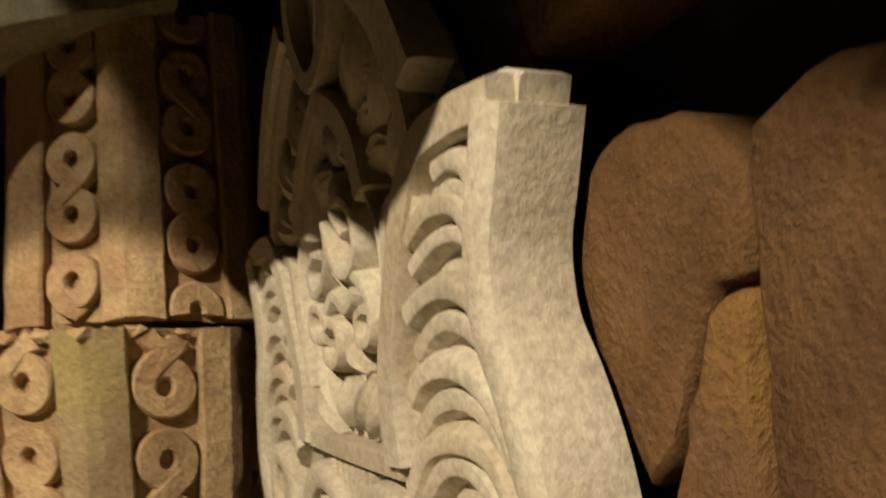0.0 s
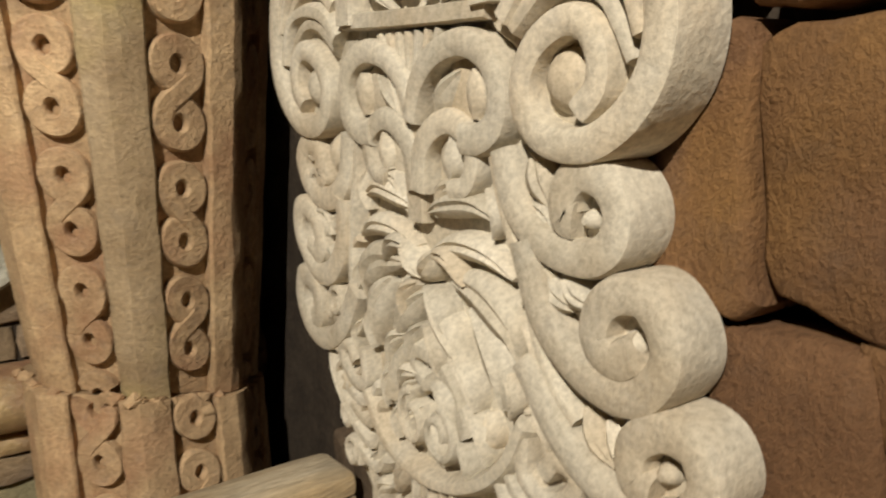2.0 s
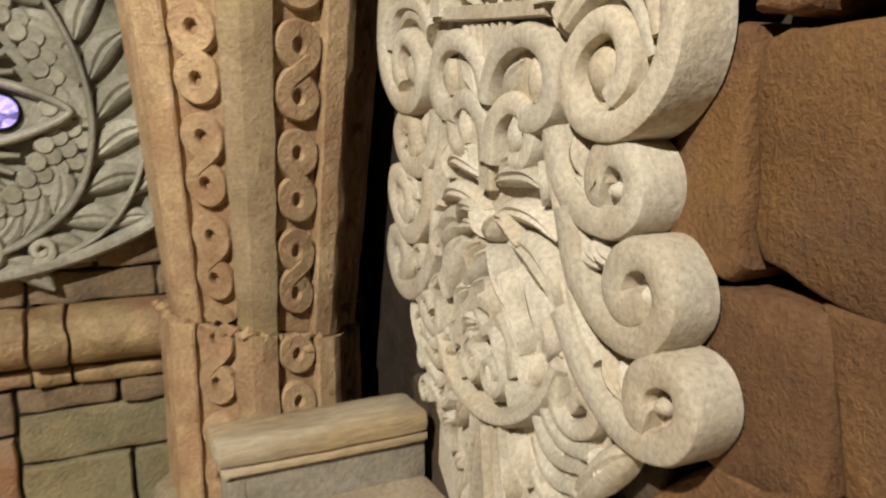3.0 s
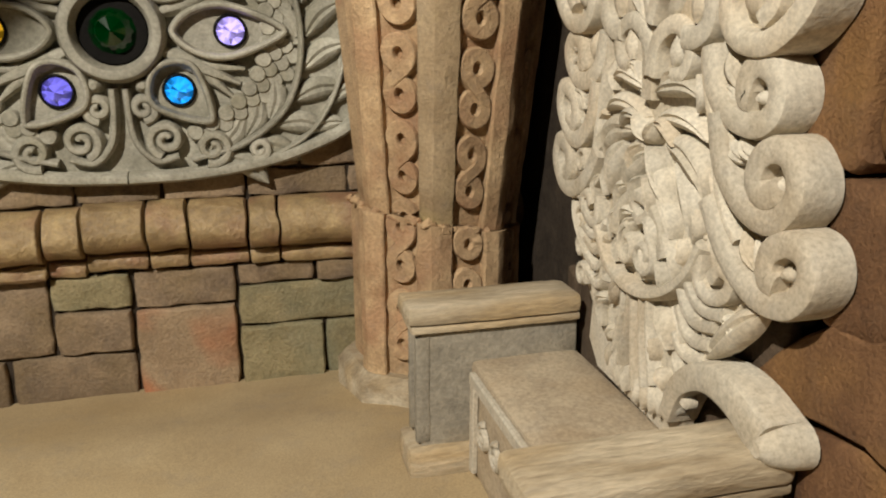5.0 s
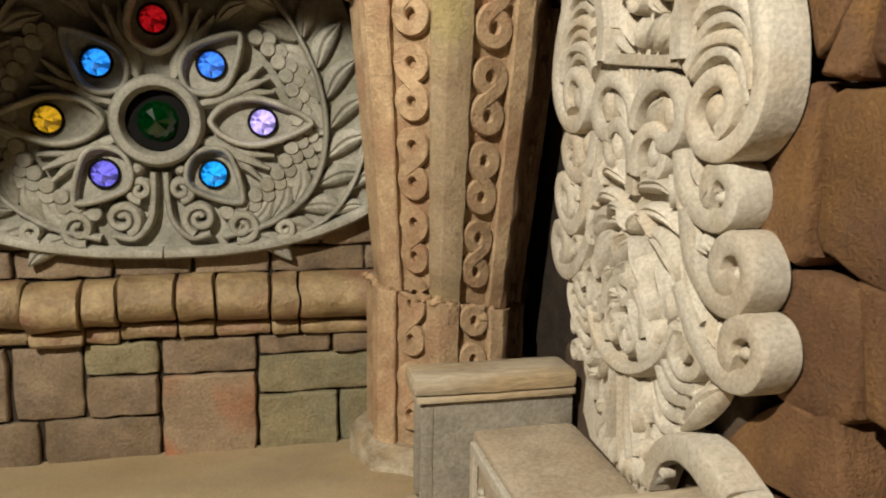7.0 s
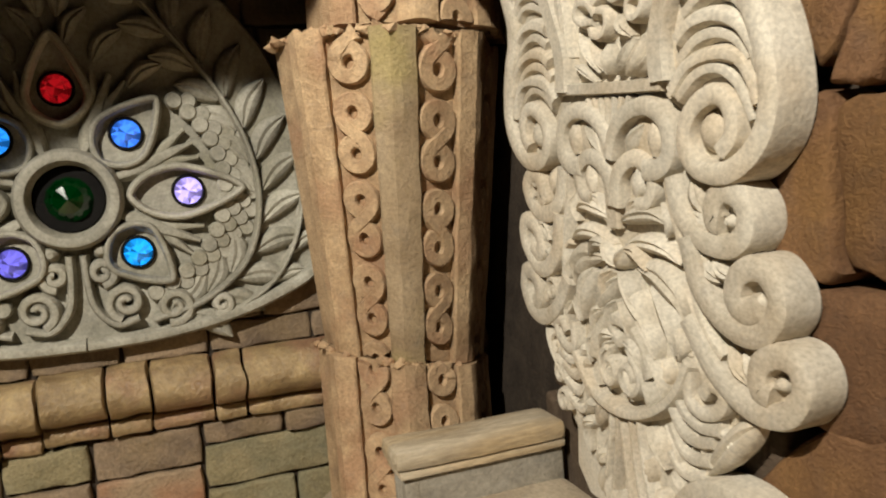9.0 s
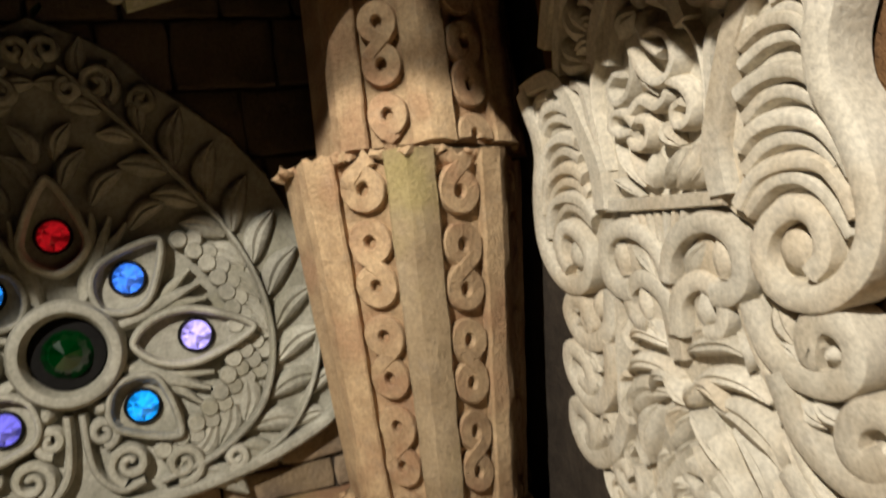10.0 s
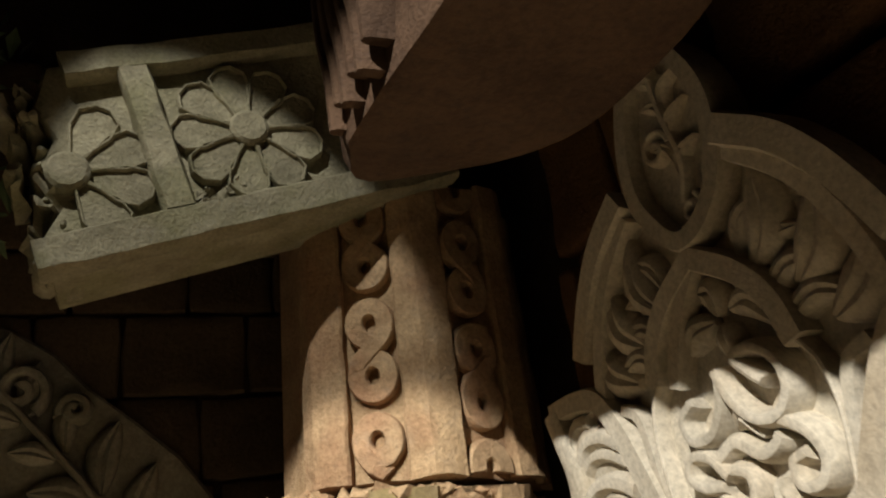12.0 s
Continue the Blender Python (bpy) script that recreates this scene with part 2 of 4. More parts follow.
def stone_mesh(bm, outline, F, proud, ease=0.03, seed=0, rough=0.012, soft=0.2, deep=0.06):
    """A hewn stone: the outline broken into short runs, edges rounded over, the face uneven."""
    rnd = random.Random(seed)
    P = []
    n = len(outline)
    for i in range(n):
        a, b = Vector(outline[i]), Vector(outline[(i + 1) % n])
        k = max(2, int((b - a).length / 0.07))
        for j in range(k):
            p = a + (b - a) * (j / k)
            P.append(p + Vector((rnd.uniform(-1, 1), rnd.uniform(-1, 1))) * rough * (0.7 if j else 0.3))
    c = sum(P, Vector((0, 0))) / len(P)
    # soften the corners
    for _ in range(1):
        P = [P[i] * (1 - 2 * soft) + (P[i - 1] + P[(i + 1) % len(P)]) * soft for i in range(len(P))]
    rings = []
    size = min((p - c).length for p in P)
    for h, k in ((-deep, 0), (proud * 0.55, 0.0), (proud * 0.85, ease * 0.35), (proud, ease), (proud * 1.02, size * 0.45), (proud * 1.03, size * 0.75)):
        ring = []
        for p in P:
            d = c - p
            q = p + d.normalized() * min(k, d.length * 0.9)
            hh = h + (noise.noise(Vector((q.x * 4, q.y * 4, seed))) * rough * 1.6 if h > proud * 0.5 else 0)
            ring.append(bm.verts.new(F(q.x, q.y, hh)))
        rings.append(ring)
    m = len(P)
    for a, b in zip(rings, rings[1:]):
        for i in range(m):
            bm.faces.new((a[i], a[(i + 1) % m], b[(i + 1) % m], b[i]))
    bm.faces.new(rings[-1])


# ---- the setting ----
def lift(y):
    """The floor's height: it falls a little towards the medallion wall."""
    return 0.11 * max(0.0, min(1.0, (3.02 - y) / 0.7)) if y > 2.32 else 0.11


bm = bmesh.new()
NX, NY = 60, 70
grid = [[bm.verts.new((-5 + 7.8 * i / NX, -5.5 + 8.7 * j / NY, lift(-5.5 + 8.7 * j / NY) + 0.008 * noise.noise(Vector((i * 0.35, j * 0.35, 2))))) for j in range(NY + 1)] for i in range(NX + 1)]
for i in range(NX):
    for j in range(NY):
        bm.faces.new((grid[i][j], grid[i + 1][j], grid[i + 1][j + 1], grid[i][j + 1]))
setting("floor", bm, SAND, "smooth sand-coloured floor falling gently to the wall", "floor")


def plate(name, x0, x1, y0, y1, z0, z1, material, label, category):
    b = bmesh.new()
    g = bmesh.ops.create_cube(b, size=1)["verts"]
    for v in g:
        v.co = Vector(((x0 + x1) / 2 + v.co.x * (x1 - x0), (y0 + y1) / 2 + v.co.y * (y1 - y0), (z0 + z1) / 2 + v.co.z * (z1 - z0)))
    return setting(name, b, material, label, category)


wall_back = plate("wall_north", -5.2, 3.0, 3.04, 3.3, -0.2, 6.0, MORTAR, "dark block wall behind the carved medallion", "wall")
plate("wall_west", -5.4, -5.2, -5.7, 3.3, -0.2, 6.2, HALL, "plain dark hall wall", "wall")
plate("wall_south", -5.4, 2.4, -5.9, -5.7, -0.2, 6.2, HALL, "plain dark hall wall", "wall")
plate("ceiling", -5.4, 3.2, -5.9, 3.5, 6.0, 6.2, HALL, "plain dark hall ceiling", "ceiling")

RK = lambda u, v, h: Vector((1.305 - h, u, v))  # the rock wall: along y, up z, out h
bm = bmesh.new()
q = [bm.verts.new(RK(a, b, c)) for c in (-0.10, -0.35) for a, b in ((-5.8, -0.2), (3.3, -0.2), (3.3, 6.1), (-5.8, 6.1))]
for f in ((0, 1, 2, 3), (7, 6, 5, 4), (0, 4, 5, 1), (1, 5, 6, 2), (2, 6, 7, 3), (3, 7, 4, 0)):
    bm.faces.new([q[i] for i in f])
wall_rock = setting("wall_east", bm, MORTAR, "rugged wall of large brown hewn rocks with deep joints", "wall")

# ---- the throne ----
throne = thing("throne", (1.0, 1.11, 0.11), "tall cream carved stone throne with scrolled back and worn arms", "throne")


def mirror(F):
    return lambda u, v, h: F(-u, v, h * 0.955)


def arm(name, y0, y1):
    b = bmesh.new()
    box(b, 0.505, 1.22, y0, y1, 0.757, 0.837, 0.028, 0.006)
    a = part("armrest", b, ARM, throne, "worn yellowish stone armrest slab")
    b = bmesh.new()
    box(b, 0.525, 1.22, y0 + 0.012, y1 - 0.012, 0.722, 0.754, 0.010, 0.003)
    part("lip", b, ARM, a)
    b = bmesh.new()
    box(b, 0.565, 1.22, y0 + 0.035, y1 - 0.03, 0.12, 0.72, 0.014, 0.006)
    p = part("pedestal", b, GREY, throne, "grey pitted stone arm pedestal")
    b = bmesh.new()
    box(b, 0.545, 0.60, y0 + 0.03, y0 + 0.06, 0.25, 0.70, 0.008, 0.002)
    box(b, 0.545, 0.60, y1 - 0.06, y1 - 0.03, 0.25, 0.70, 0.008, 0.002)
    part("corner_strip", b, GREY, p)
    b = bmesh.new()
    box(b, 0.505, 1.22, y0 - 0.005, y1 + 0.005, 0.10, 0.235, 0.03, 0.004)
    part("plinth", b, ARM, throne, "bevelled cream plinth of the arm")


arm("far", 1.68, 1.895)
arm("near", 0.425, 0.655)
b = bmesh.new()
box(b, 0.765, 1.22, 0.61, 1.72, 0.12, 0.592, 0.03, 0.006)
seat = part("seat", b, SEATM, throne, "plain worn cream stone seat block")
b = bmesh.new()
SF = lambda u, v, h: Vector((0.762 - h, 1.2 - u, v))
for c in ((-0.42, -0.28), (0.28, 0.42)):
    sweep(b, [(c[0], 0.15), (c[0], 0.55)], 0.022, 0.02, SF, FLAT)
sweep(b, [(-0.44, 0.545), (0.44, 0.545)], 0.025, 0.022, SF, FLAT)
for k in range(5):
    sweep(b, spiral(-0.3 + 0.15 * k, 0.36, 0.055, 0.012, 1.6, 90), 0.012, 0.02, SF)
part("seat_front", b, CREAM, seat, "carved scrollwork on the seat front")

# the back: u to the camera's side of its middle, v up, h out to the sitter; it leans a little in its own plane
TB = lambda u, v, h: Vector((1.19 - h, 1.165 - u, v - 0.05 * u))
# the far half: its lower scrolls are carved a little tighter
TBM = lambda u, v, h: TB(-u * (1 - 0.15 * max(0.0, min(1.0, (1.75 - v) / 0.35))), v, h * 0.955)
half = [(0.24, 0.60), (0.30, 0.80), (0.40, 0.95), (0.46, 1.10), (0.54, 1.22), (0.60, 1.35), (0.55, 1.48), (0.50, 1.62), (0.44, 1.75), (0.36, 1.85), (0.34, 1.95), (0.26, 2.05), (0.30, 2.30), (0.42, 2.52), (0.46, 2.66), (0.42, 2.76), (0.32, 2.89), (0.18, 2.98)]
low = [(0.30, 0.60), (0.38, 0.68), (0.37, 0.83), (0.47, 0.93), (0.49, 1.05), (0.53, 1.20)]
b = bmesh.new()
slab(b, half + [(-u, v) for u, v in (low + half[5:])[::-1]], TB, -0.05, 0.0)
backrest = part("backrest", b, CREAM, throne, "tall cream plaster backrest carved with leaves and scrolls")


def piece(name, fill, both=True, label=""):
    """A carved piece of the back, and its mirror image."""
    for F in (TB, TBM) if both else (TB,):
        b = bmesh.new()
        fill(b, F)
        part(name, b, CREAM, backrest, label)


def carve(name, prof, w0, w1, high, both, *pts):
    """A band, or a pointed leaf, cut in relief along a line."""
    line = curve(*pts, n=max(14, 8 * len(pts)))
    if prof is PILL:
        fill = lambda b, F: sweep(b, line, lambda t: max(0.2, math.sin(math.pi * t)) ** 0.45 * w0, lambda t: high * (0.8 + 0.2 * math.sin(math.pi * t)), F, ROUND, -0.004)
    elif prof is LEAF:
        fill = lambda b, F: sweep(b, line, belly(w0, 0.18), lambda t: high * (0.62 + 0.38 * math.sin(math.pi * t)), F, LEAF, -0.004)
    else:
        fill = lambda b, F: sweep(b, line, lambda t: w0 + (w1 - w0) * t, high, F, prof, -0.05 if name in ("wing_rim", "volute_stem") else -0.004)
    piece(name, fill, both)


# the wings: great feathered scrolls at both sides
def wing(b, F):
    outline = [(0.715, 2.575), (0.673, 2.48), (0.632, 2.392), (0.630, 2.28), (0.655, 2.22), (0.688, 2.158), (0.708, 2.105), (0.714, 2.05), (0.711, 1.99), (0.692, 1.937), (0.655, 1.885), (0.600, 1.838), (0.552, 1.828), (0.478, 1.838), (0.408, 1.872), (0.362, 1.925), (0.335, 2.0), (0.255, 2.06), (0.24, 2.20), (0.31, 2.375), (0.386, 2.489), (0.45, 2.56), (0.56, 2.59), (0.66, 2.598)]
    slab(b, curve(*outline, outline[0], n=96)[:-1], F, -0.05, 0.022, 0.006)


piece("wing", wing, label="heavy scrolled wing of the backrest")
piece("wing_eye", lambda b, F: boss(b, 0.478, 1.945, 0.062, F, 0.058, 0.0, 18))
carve("wing_rim", BAND, 0.041, 0.026, 0.07, True, (0.695, 2.545), (0.662, 2.465), (0.628, 2.38), (0.626, 2.288), (0.657, 2.214), (0.681, 2.141), (0.693, 2.071), (0.694, 2.008), (0.672, 1.94), (0.616, 1.878), (0.539, 1.841), (0.45, 1.844), (0.397, 1.883), (0.385, 1.942), (0.421, 2.003), (0.491, 2.039), (0.544, 2.027), (0.569, 1.985), (0.565, 1.932), (0.526, 1.894))
carve("wing_band", FLAT, 0.03, 0.04, 0.062, True, (0.697, 2.548), (0.584, 2.559), (0.471, 2.548), (0.405, 2.484), (0.34, 2.371), (0.273, 2.214), (0.275, 2.088))
carve("feather", ROUND, 0.0345, 0.0207, 0.06, True, (0.373, 2.315), (0.425, 2.334), (0.487, 2.343), (0.553, 2.331), (0.599, 2.295), (0.627, 2.237))
carve("feather", ROUND, 0.0299, 0.0184, 0.05, True, (0.38, 2.257), (0.442, 2.291), (0.508, 2.296), (0.57, 2.27), (0.614, 2.223))
carve("feather", ROUND, 0.0345, 0.0207, 0.062, True, (0.358, 2.193), (0.414, 2.228), (0.503, 2.237), (0.582, 2.21), (0.629, 2.16), (0.66, 2.096))
carve("feather", ROUND, 0.0322, 0.0184, 0.05, True, (0.356, 2.138), (0.424, 2.182), (0.505, 2.193), (0.573, 2.169), (0.62, 2.117))
carve("feather", ROUND, 0.0345, 0.0207, 0.062, True, (0.328, 2.057), (0.396, 2.119), (0.494, 2.14), (0.58, 2.126), (0.627, 2.073), (0.65, 2.008))
carve("feather", ROUND, 0.0299, 0.0184, 0.052, True, (0.346, 2.039), (0.43, 2.097), (0.509, 2.105), (0.57, 2.07), (0.603, 2.021), (0.628, 1.971))
carve("feather", ROUND, 0.0299, 0.0184, 0.06, True, (0.52, 2.501), (0.573, 2.503), (0.61, 2.48), (0.618, 2.433))
carve("feather", ROUND, 0.0322, 0.0184, 0.06, True, (0.403, 2.427), (0.479, 2.454), (0.563, 2.444), (0.602, 2.395), (0.61, 2.366))
carve("feather", ROUND, 0.0276, 0.0161, 0.05, True, (0.39, 2.384), (0.48, 2.412), (0.556, 2.406), (0.603, 2.364))
carve("feather", ROUND, 0.0276, 0.0161, 0.05, True, (0.499, 2.469), (0.553, 2.472), (0.597, 2.444), (0.609, 2.41))

# the row of scrolls down each edge, with the stems and pods that feed them
for cx, cy, r in ((0.528, 1.718, 0.088), (0.617, 1.525, 0.104), (0.690, 1.332, 0.092)):
    piece("volute", lambda b, F, cx=cx, cy=cy, r=r: (disc(b, cx, cy, r, F, -0.05, 0.012, 30, 0.006), boss(b, cx - 0.004, cy - 0.004, r * 0.24, F, 0.045, 0.0, 14)), label="thick curled volute")
carve("volute_stem", BAND, 0.034, 0.036, 0.055, True, (0.308, 1.822), (0.342, 1.715), (0.424, 1.657), (0.522, 1.648), (0.583, 1.682), (0.597, 1.738), (0.567, 1.782), (0.515, 1.793), (0.478, 1.761), (0.473, 1.716), (0.502, 1.71))
carve("pod", LEAF, 0.0442, 0.039, 0.045, True, (0.381, 1.822), (0.398, 1.772), (0.42, 1.722))
carve("volute_stem", BAND, 0.034, 0.036, 0.06, True, (0.366, 1.657), (0.409, 1.531), (0.489, 1.459), (0.576, 1.431), (0.647, 1.447), (0.696, 1.507), (0.692, 1.562), (0.655, 1.605), (0.605, 1.605), (0.562, 1.573), (0.549, 1.518), (0.588, 1.491), (0.633, 1.512))
carve("volute_stem", BAND, 0.034, 0.036, 0.06, True, (0.359, 1.426), (0.463, 1.304), (0.595, 1.242), (0.713, 1.26), (0.77, 1.332), (0.752, 1.395), (0.689, 1.404), (0.634, 1.362), (0.631, 1.303), (0.672, 1.291))
carve("pod", LEAF, 0.0286, 0.0286, 0.045, True, (0.502, 1.378), (0.534, 1.328), (0.583, 1.29))
carve("pod", LEAF, 0.0286, 0.0286, 0.045, True, (0.556, 1.372), (0.594, 1.324), (0.646, 1.287))
carve("pod", LEAF, 0.0338, 0.0338, 0.045, True, (0.405, 1.608), (0.433, 1.57), (0.48, 1.546))
carve("pod", LEAF, 0.0286, 0.0286, 0.045, True, (0.448, 1.605), (0.487, 1.576), (0.531, 1.561))
carve("side_band", ROUND, 0.022, 0.022, 0.045, True, (0.275, 1.806), (0.303, 1.705), (0.358, 1.576), (0.411, 1.419), (0.491, 1.346))
carve("pod", LEAF, 0.039, 0.039, 0.05, True, (0.12, 1.016), (0.171, 0.98), (0.207, 0.913))
carve("pod", LEAF, 0.0312, 0.0312, 0.05, True, (0.162, 0.83), (0.185, 0.811), (0.204, 0.772))
carve("pod", LEAF, 0.0286, 0.0286, 0.05, True, (0.24, 0.92), (0.288, 0.905), (0.311, 0.874))
carve("pod", LEAF, 0.0286, 0.0286, 0.05, True, (0.441, 1.126), (0.518, 1.108), (0.457, 1.015))

# the framed panel under the dome
carve("panel_bar", FLAT, 0.02, 0.02, 0.05, False, (-0.305, 2.098), (0.009, 2.086), (0.273, 2.081))
carve("panel_side", FLAT, 0.016, 0.014, 0.05, True, (0.366, 2.505), (0.306, 2.469), (0.279, 2.329), (0.244, 2.095))
carve("panel_side", ROUND, 0.012, 0.01, 0.045, True, (0.206, 2.55), (0.249, 2.483), (0.26, 2.386), (0.235, 2.202))
carve("scroll", ROUND, 0.0225, 0.0175, 0.06, False, (-0.007, 2.526), (0.015, 2.467), (0.066, 2.419), (0.128, 2.415), (0.169, 2.458), (0.158, 2.518), (0.103, 2.553), (0.054, 2.541), (0.088, 2.502), (0.115, 2.481))
carve("scroll", ROUND, 0.0225, 0.0175, 0.055, False, (-0.003, 2.524), (-0.023, 2.451), (-0.067, 2.402), (-0.129, 2.397), (-0.147, 2.444), (-0.107, 2.477))
carve("scroll", ROUND, 0.0225, 0.0175, 0.055, False, (0.125, 2.41), (0.183, 2.376), (0.206, 2.328), (0.182, 2.287), (0.136, 2.286), (0.131, 2.327), (0.164, 2.342))
carve("scroll", ROUND, 0.025, 0.02, 0.05, False, (-0.064, 2.357), (-0.009, 2.38), (0.052, 2.351), (0.093, 2.362), (0.112, 2.38))
carve("scroll", ROUND, 0.02, 0.0175, 0.055, False, (-0.047, 2.316), (-0.095, 2.359), (-0.148, 2.363), (-0.167, 2.325), (-0.129, 2.301), (-0.064, 2.298))
carve("scroll", ROUND, 0.02, 0.0175, 0.055, False, (-0.032, 2.329), (0.008, 2.318), (0.014, 2.282), (-0.016, 2.25), (-0.065, 2.256), (-0.08, 2.281))
carve("leaf", LEAF, 0.0198, 0.0198, 0.05, False, (-0.06, 2.137), (-0.122, 2.207), (-0.175, 2.277))
carve("leaf", LEAF, 0.0198, 0.0198, 0.045, False, (-0.031, 2.135), (-0.073, 2.194), (-0.114, 2.269))
carve("leaf", LEAF, 0.0288, 0.0288, 0.055, False, (-0.013, 2.129), (-0.008, 2.175), (0.002, 2.223))
carve("leaf", LEAF, 0.0306, 0.0306, 0.05, False, (0.033, 2.127), (0.087, 2.174), (0.13, 2.226))
carve("leaf", LEAF, 0.0306, 0.0306, 0.052, False, (0.087, 2.119), (0.146, 2.169), (0.186, 2.227))
carve("leaf", LEAF, 0.027, 0.027, 0.05, False, (0.139, 2.114), (0.204, 2.144), (0.24, 2.181))
carve("leaf", LEAF, 0.018, 0.018, 0.045, False, (-0.091, 2.11), (-0.161, 2.154), (-0.218, 2.174))

# under the panel: fan, paired arches and curls
for k in range(-3, 4):
    piece("flute", lambda b, F, k=k: sweep(b, [(-0.026 + k * 0.010, 1.86), (-0.022 + k * 0.030, 1.98), (-0.018 + k * 0.040, 2.058)], lambda t: 0.008 + 0.010 * t, 0.04, F), False)
piece("stalk", lambda b, F: sweep(b, [(-0.02, 1.88), (-0.024, 1.77), (-0.02, 1.64)], lambda t: 0.045 - 0.01 * t, 0.035, F, FLAT), False)
carve("arch_floor", PILL, 0.085, 0.085, 0.030, True, (0.150, 1.99), (0.165, 1.93), (0.150, 1.86))
carve("curl_floor", PILL, 0.060, 0.060, 0.028, True, (0.120, 1.85), (0.120, 1.79), (0.110, 1.73))
carve("arch_eye", PILL, 0.046, 0.046, 0.050, True, (0.228, 1.975), (0.228, 1.93), (0.22, 1.875))
carve("curl_eye", PILL, 0.034, 0.034, 0.05, True, (0.140, 1.84), (0.136, 1.79), (0.125, 1.75))
carve("arch", BAND, 0.0276, 0.0345, 0.059, True, (-0.004, 1.869), (0.031, 1.948), (0.101, 2.004), (0.196, 2.023), (0.274, 1.991), (0.305, 1.932), (0.295, 1.87), (0.242, 1.837), (0.186, 1.836))
carve("arch_leaf", LEAF, 0.0345, 0.0345, 0.045, True, (0.068, 1.878), (0.111, 1.926), (0.17, 1.97))
carve("curl", BAND, 0.033, 0.022, 0.051, True, (0.008, 1.714), (0.024, 1.801), (0.072, 1.85), (0.135, 1.868), (0.196, 1.837), (0.212, 1.79), (0.186, 1.741), (0.132, 1.728))
carve("curl", BAND, 0.022, 0.022, 0.051, True, (0.347, 1.27), (0.348, 1.183), (0.408, 1.163), (0.474, 1.193), (0.493, 1.242), (0.444, 1.256), (0.406, 1.217))

# the acanthus heart, the garland and the fluted foot of the face
carve("acanthus_leaf", LEAF, 0.032, 0.032, 0.05, True, (0.024, 1.668), (0.10, 1.69), (0.196, 1.701), (0.273, 1.676))
carve("acanthus_leaf", LEAF, 0.032, 0.032, 0.05, True, (0.03, 1.58), (0.132, 1.61), (0.237, 1.606), (0.315, 1.57))
carve("acanthus_leaf", LEAF, 0.0338, 0.0338, 0.066, True, (0.0, 1.515), (0.04, 1.55), (0.098, 1.604))
carve("acanthus_leaf", LEAF, 0.0546, 0.0546, 0.055, True, (0.109, 1.531), (0.217, 1.522), (0.301, 1.475), (0.327, 1.411))
carve("acanthus_leaf", LEAF, 0.0442, 0.0442, 0.06, True, (0.005, 1.476), (0.092, 1.416), (0.168, 1.331))
carve("acanthus_leaf", LEAF, 0.052, 0.052, 0.055, True, (0.175, 1.482), (0.263, 1.398), (0.277, 1.294))
carve("acanthus_leaf", ROUND, 0.039, 0.026, 0.05, True, (-0.177, 1.185), (-0.125, 1.277), (-0.041, 1.335), (0.043, 1.331), (0.048, 1.286), (-0.003, 1.261))
carve("acanthus_leaf", LEAF, 0.039, 0.039, 0.055, True, (0.017, 1.263), (0.095, 1.22), (0.099, 1.108))
carve("acanthus_leaf", LEAF, 0.0286, 0.0286, 0.045, True, (0.217, 1.268), (0.223, 1.221), (0.185, 1.154))
carve("garland", ROUND, 0.026, 0.026, 0.06, False, (-0.277, 1.163), (-0.194, 1.063), (-0.074, 1.028), (0.062, 1.042), (0.196, 1.102), (0.296, 1.191), (0.355, 1.295))
carve("hook", ROUND, 0.0175, 0.0275, 0.05, True, (0.275, 1.189), (0.326, 1.132), (0.395, 1.116), (0.472, 1.134))
carve("hook", ROUND, 0.0175, 0.0275, 0.05, True, (0.256, 1.142), (0.302, 1.079), (0.365, 1.065), (0.446, 1.089))
carve("hook", ROUND, 0.0175, 0.0275, 0.05, True, (0.258, 1.08), (0.297, 1.023), (0.352, 1.008), (0.433, 1.03))
carve("hook", ROUND, 0.0175, 0.0275, 0.05, True, (0.25, 0.993), (0.288, 0.955), (0.338, 0.951), (0.416, 0.973))
carve("strand", ROUND, 0.0154, 0.0154, 0.045, True, (0.086, 1.031), (0.099, 0.92), (0.141, 0.763))
carve("strand", ROUND, 0.0154, 0.0154, 0.045, True, (0.043, 1.015), (0.058, 0.882), (0.092, 0.731))
carve("strand", ROUND, 0.0154, 0.0154, 0.05, False, (-0.001, 0.994), (0.014, 0.863), (0.041, 0.696))
carve("ear", LEAF, 0.04, 0.04, 0.055, True, (0.4, 0.98), (0.483, 1.077), (0.56, 1.158), (0.613, 1.2))
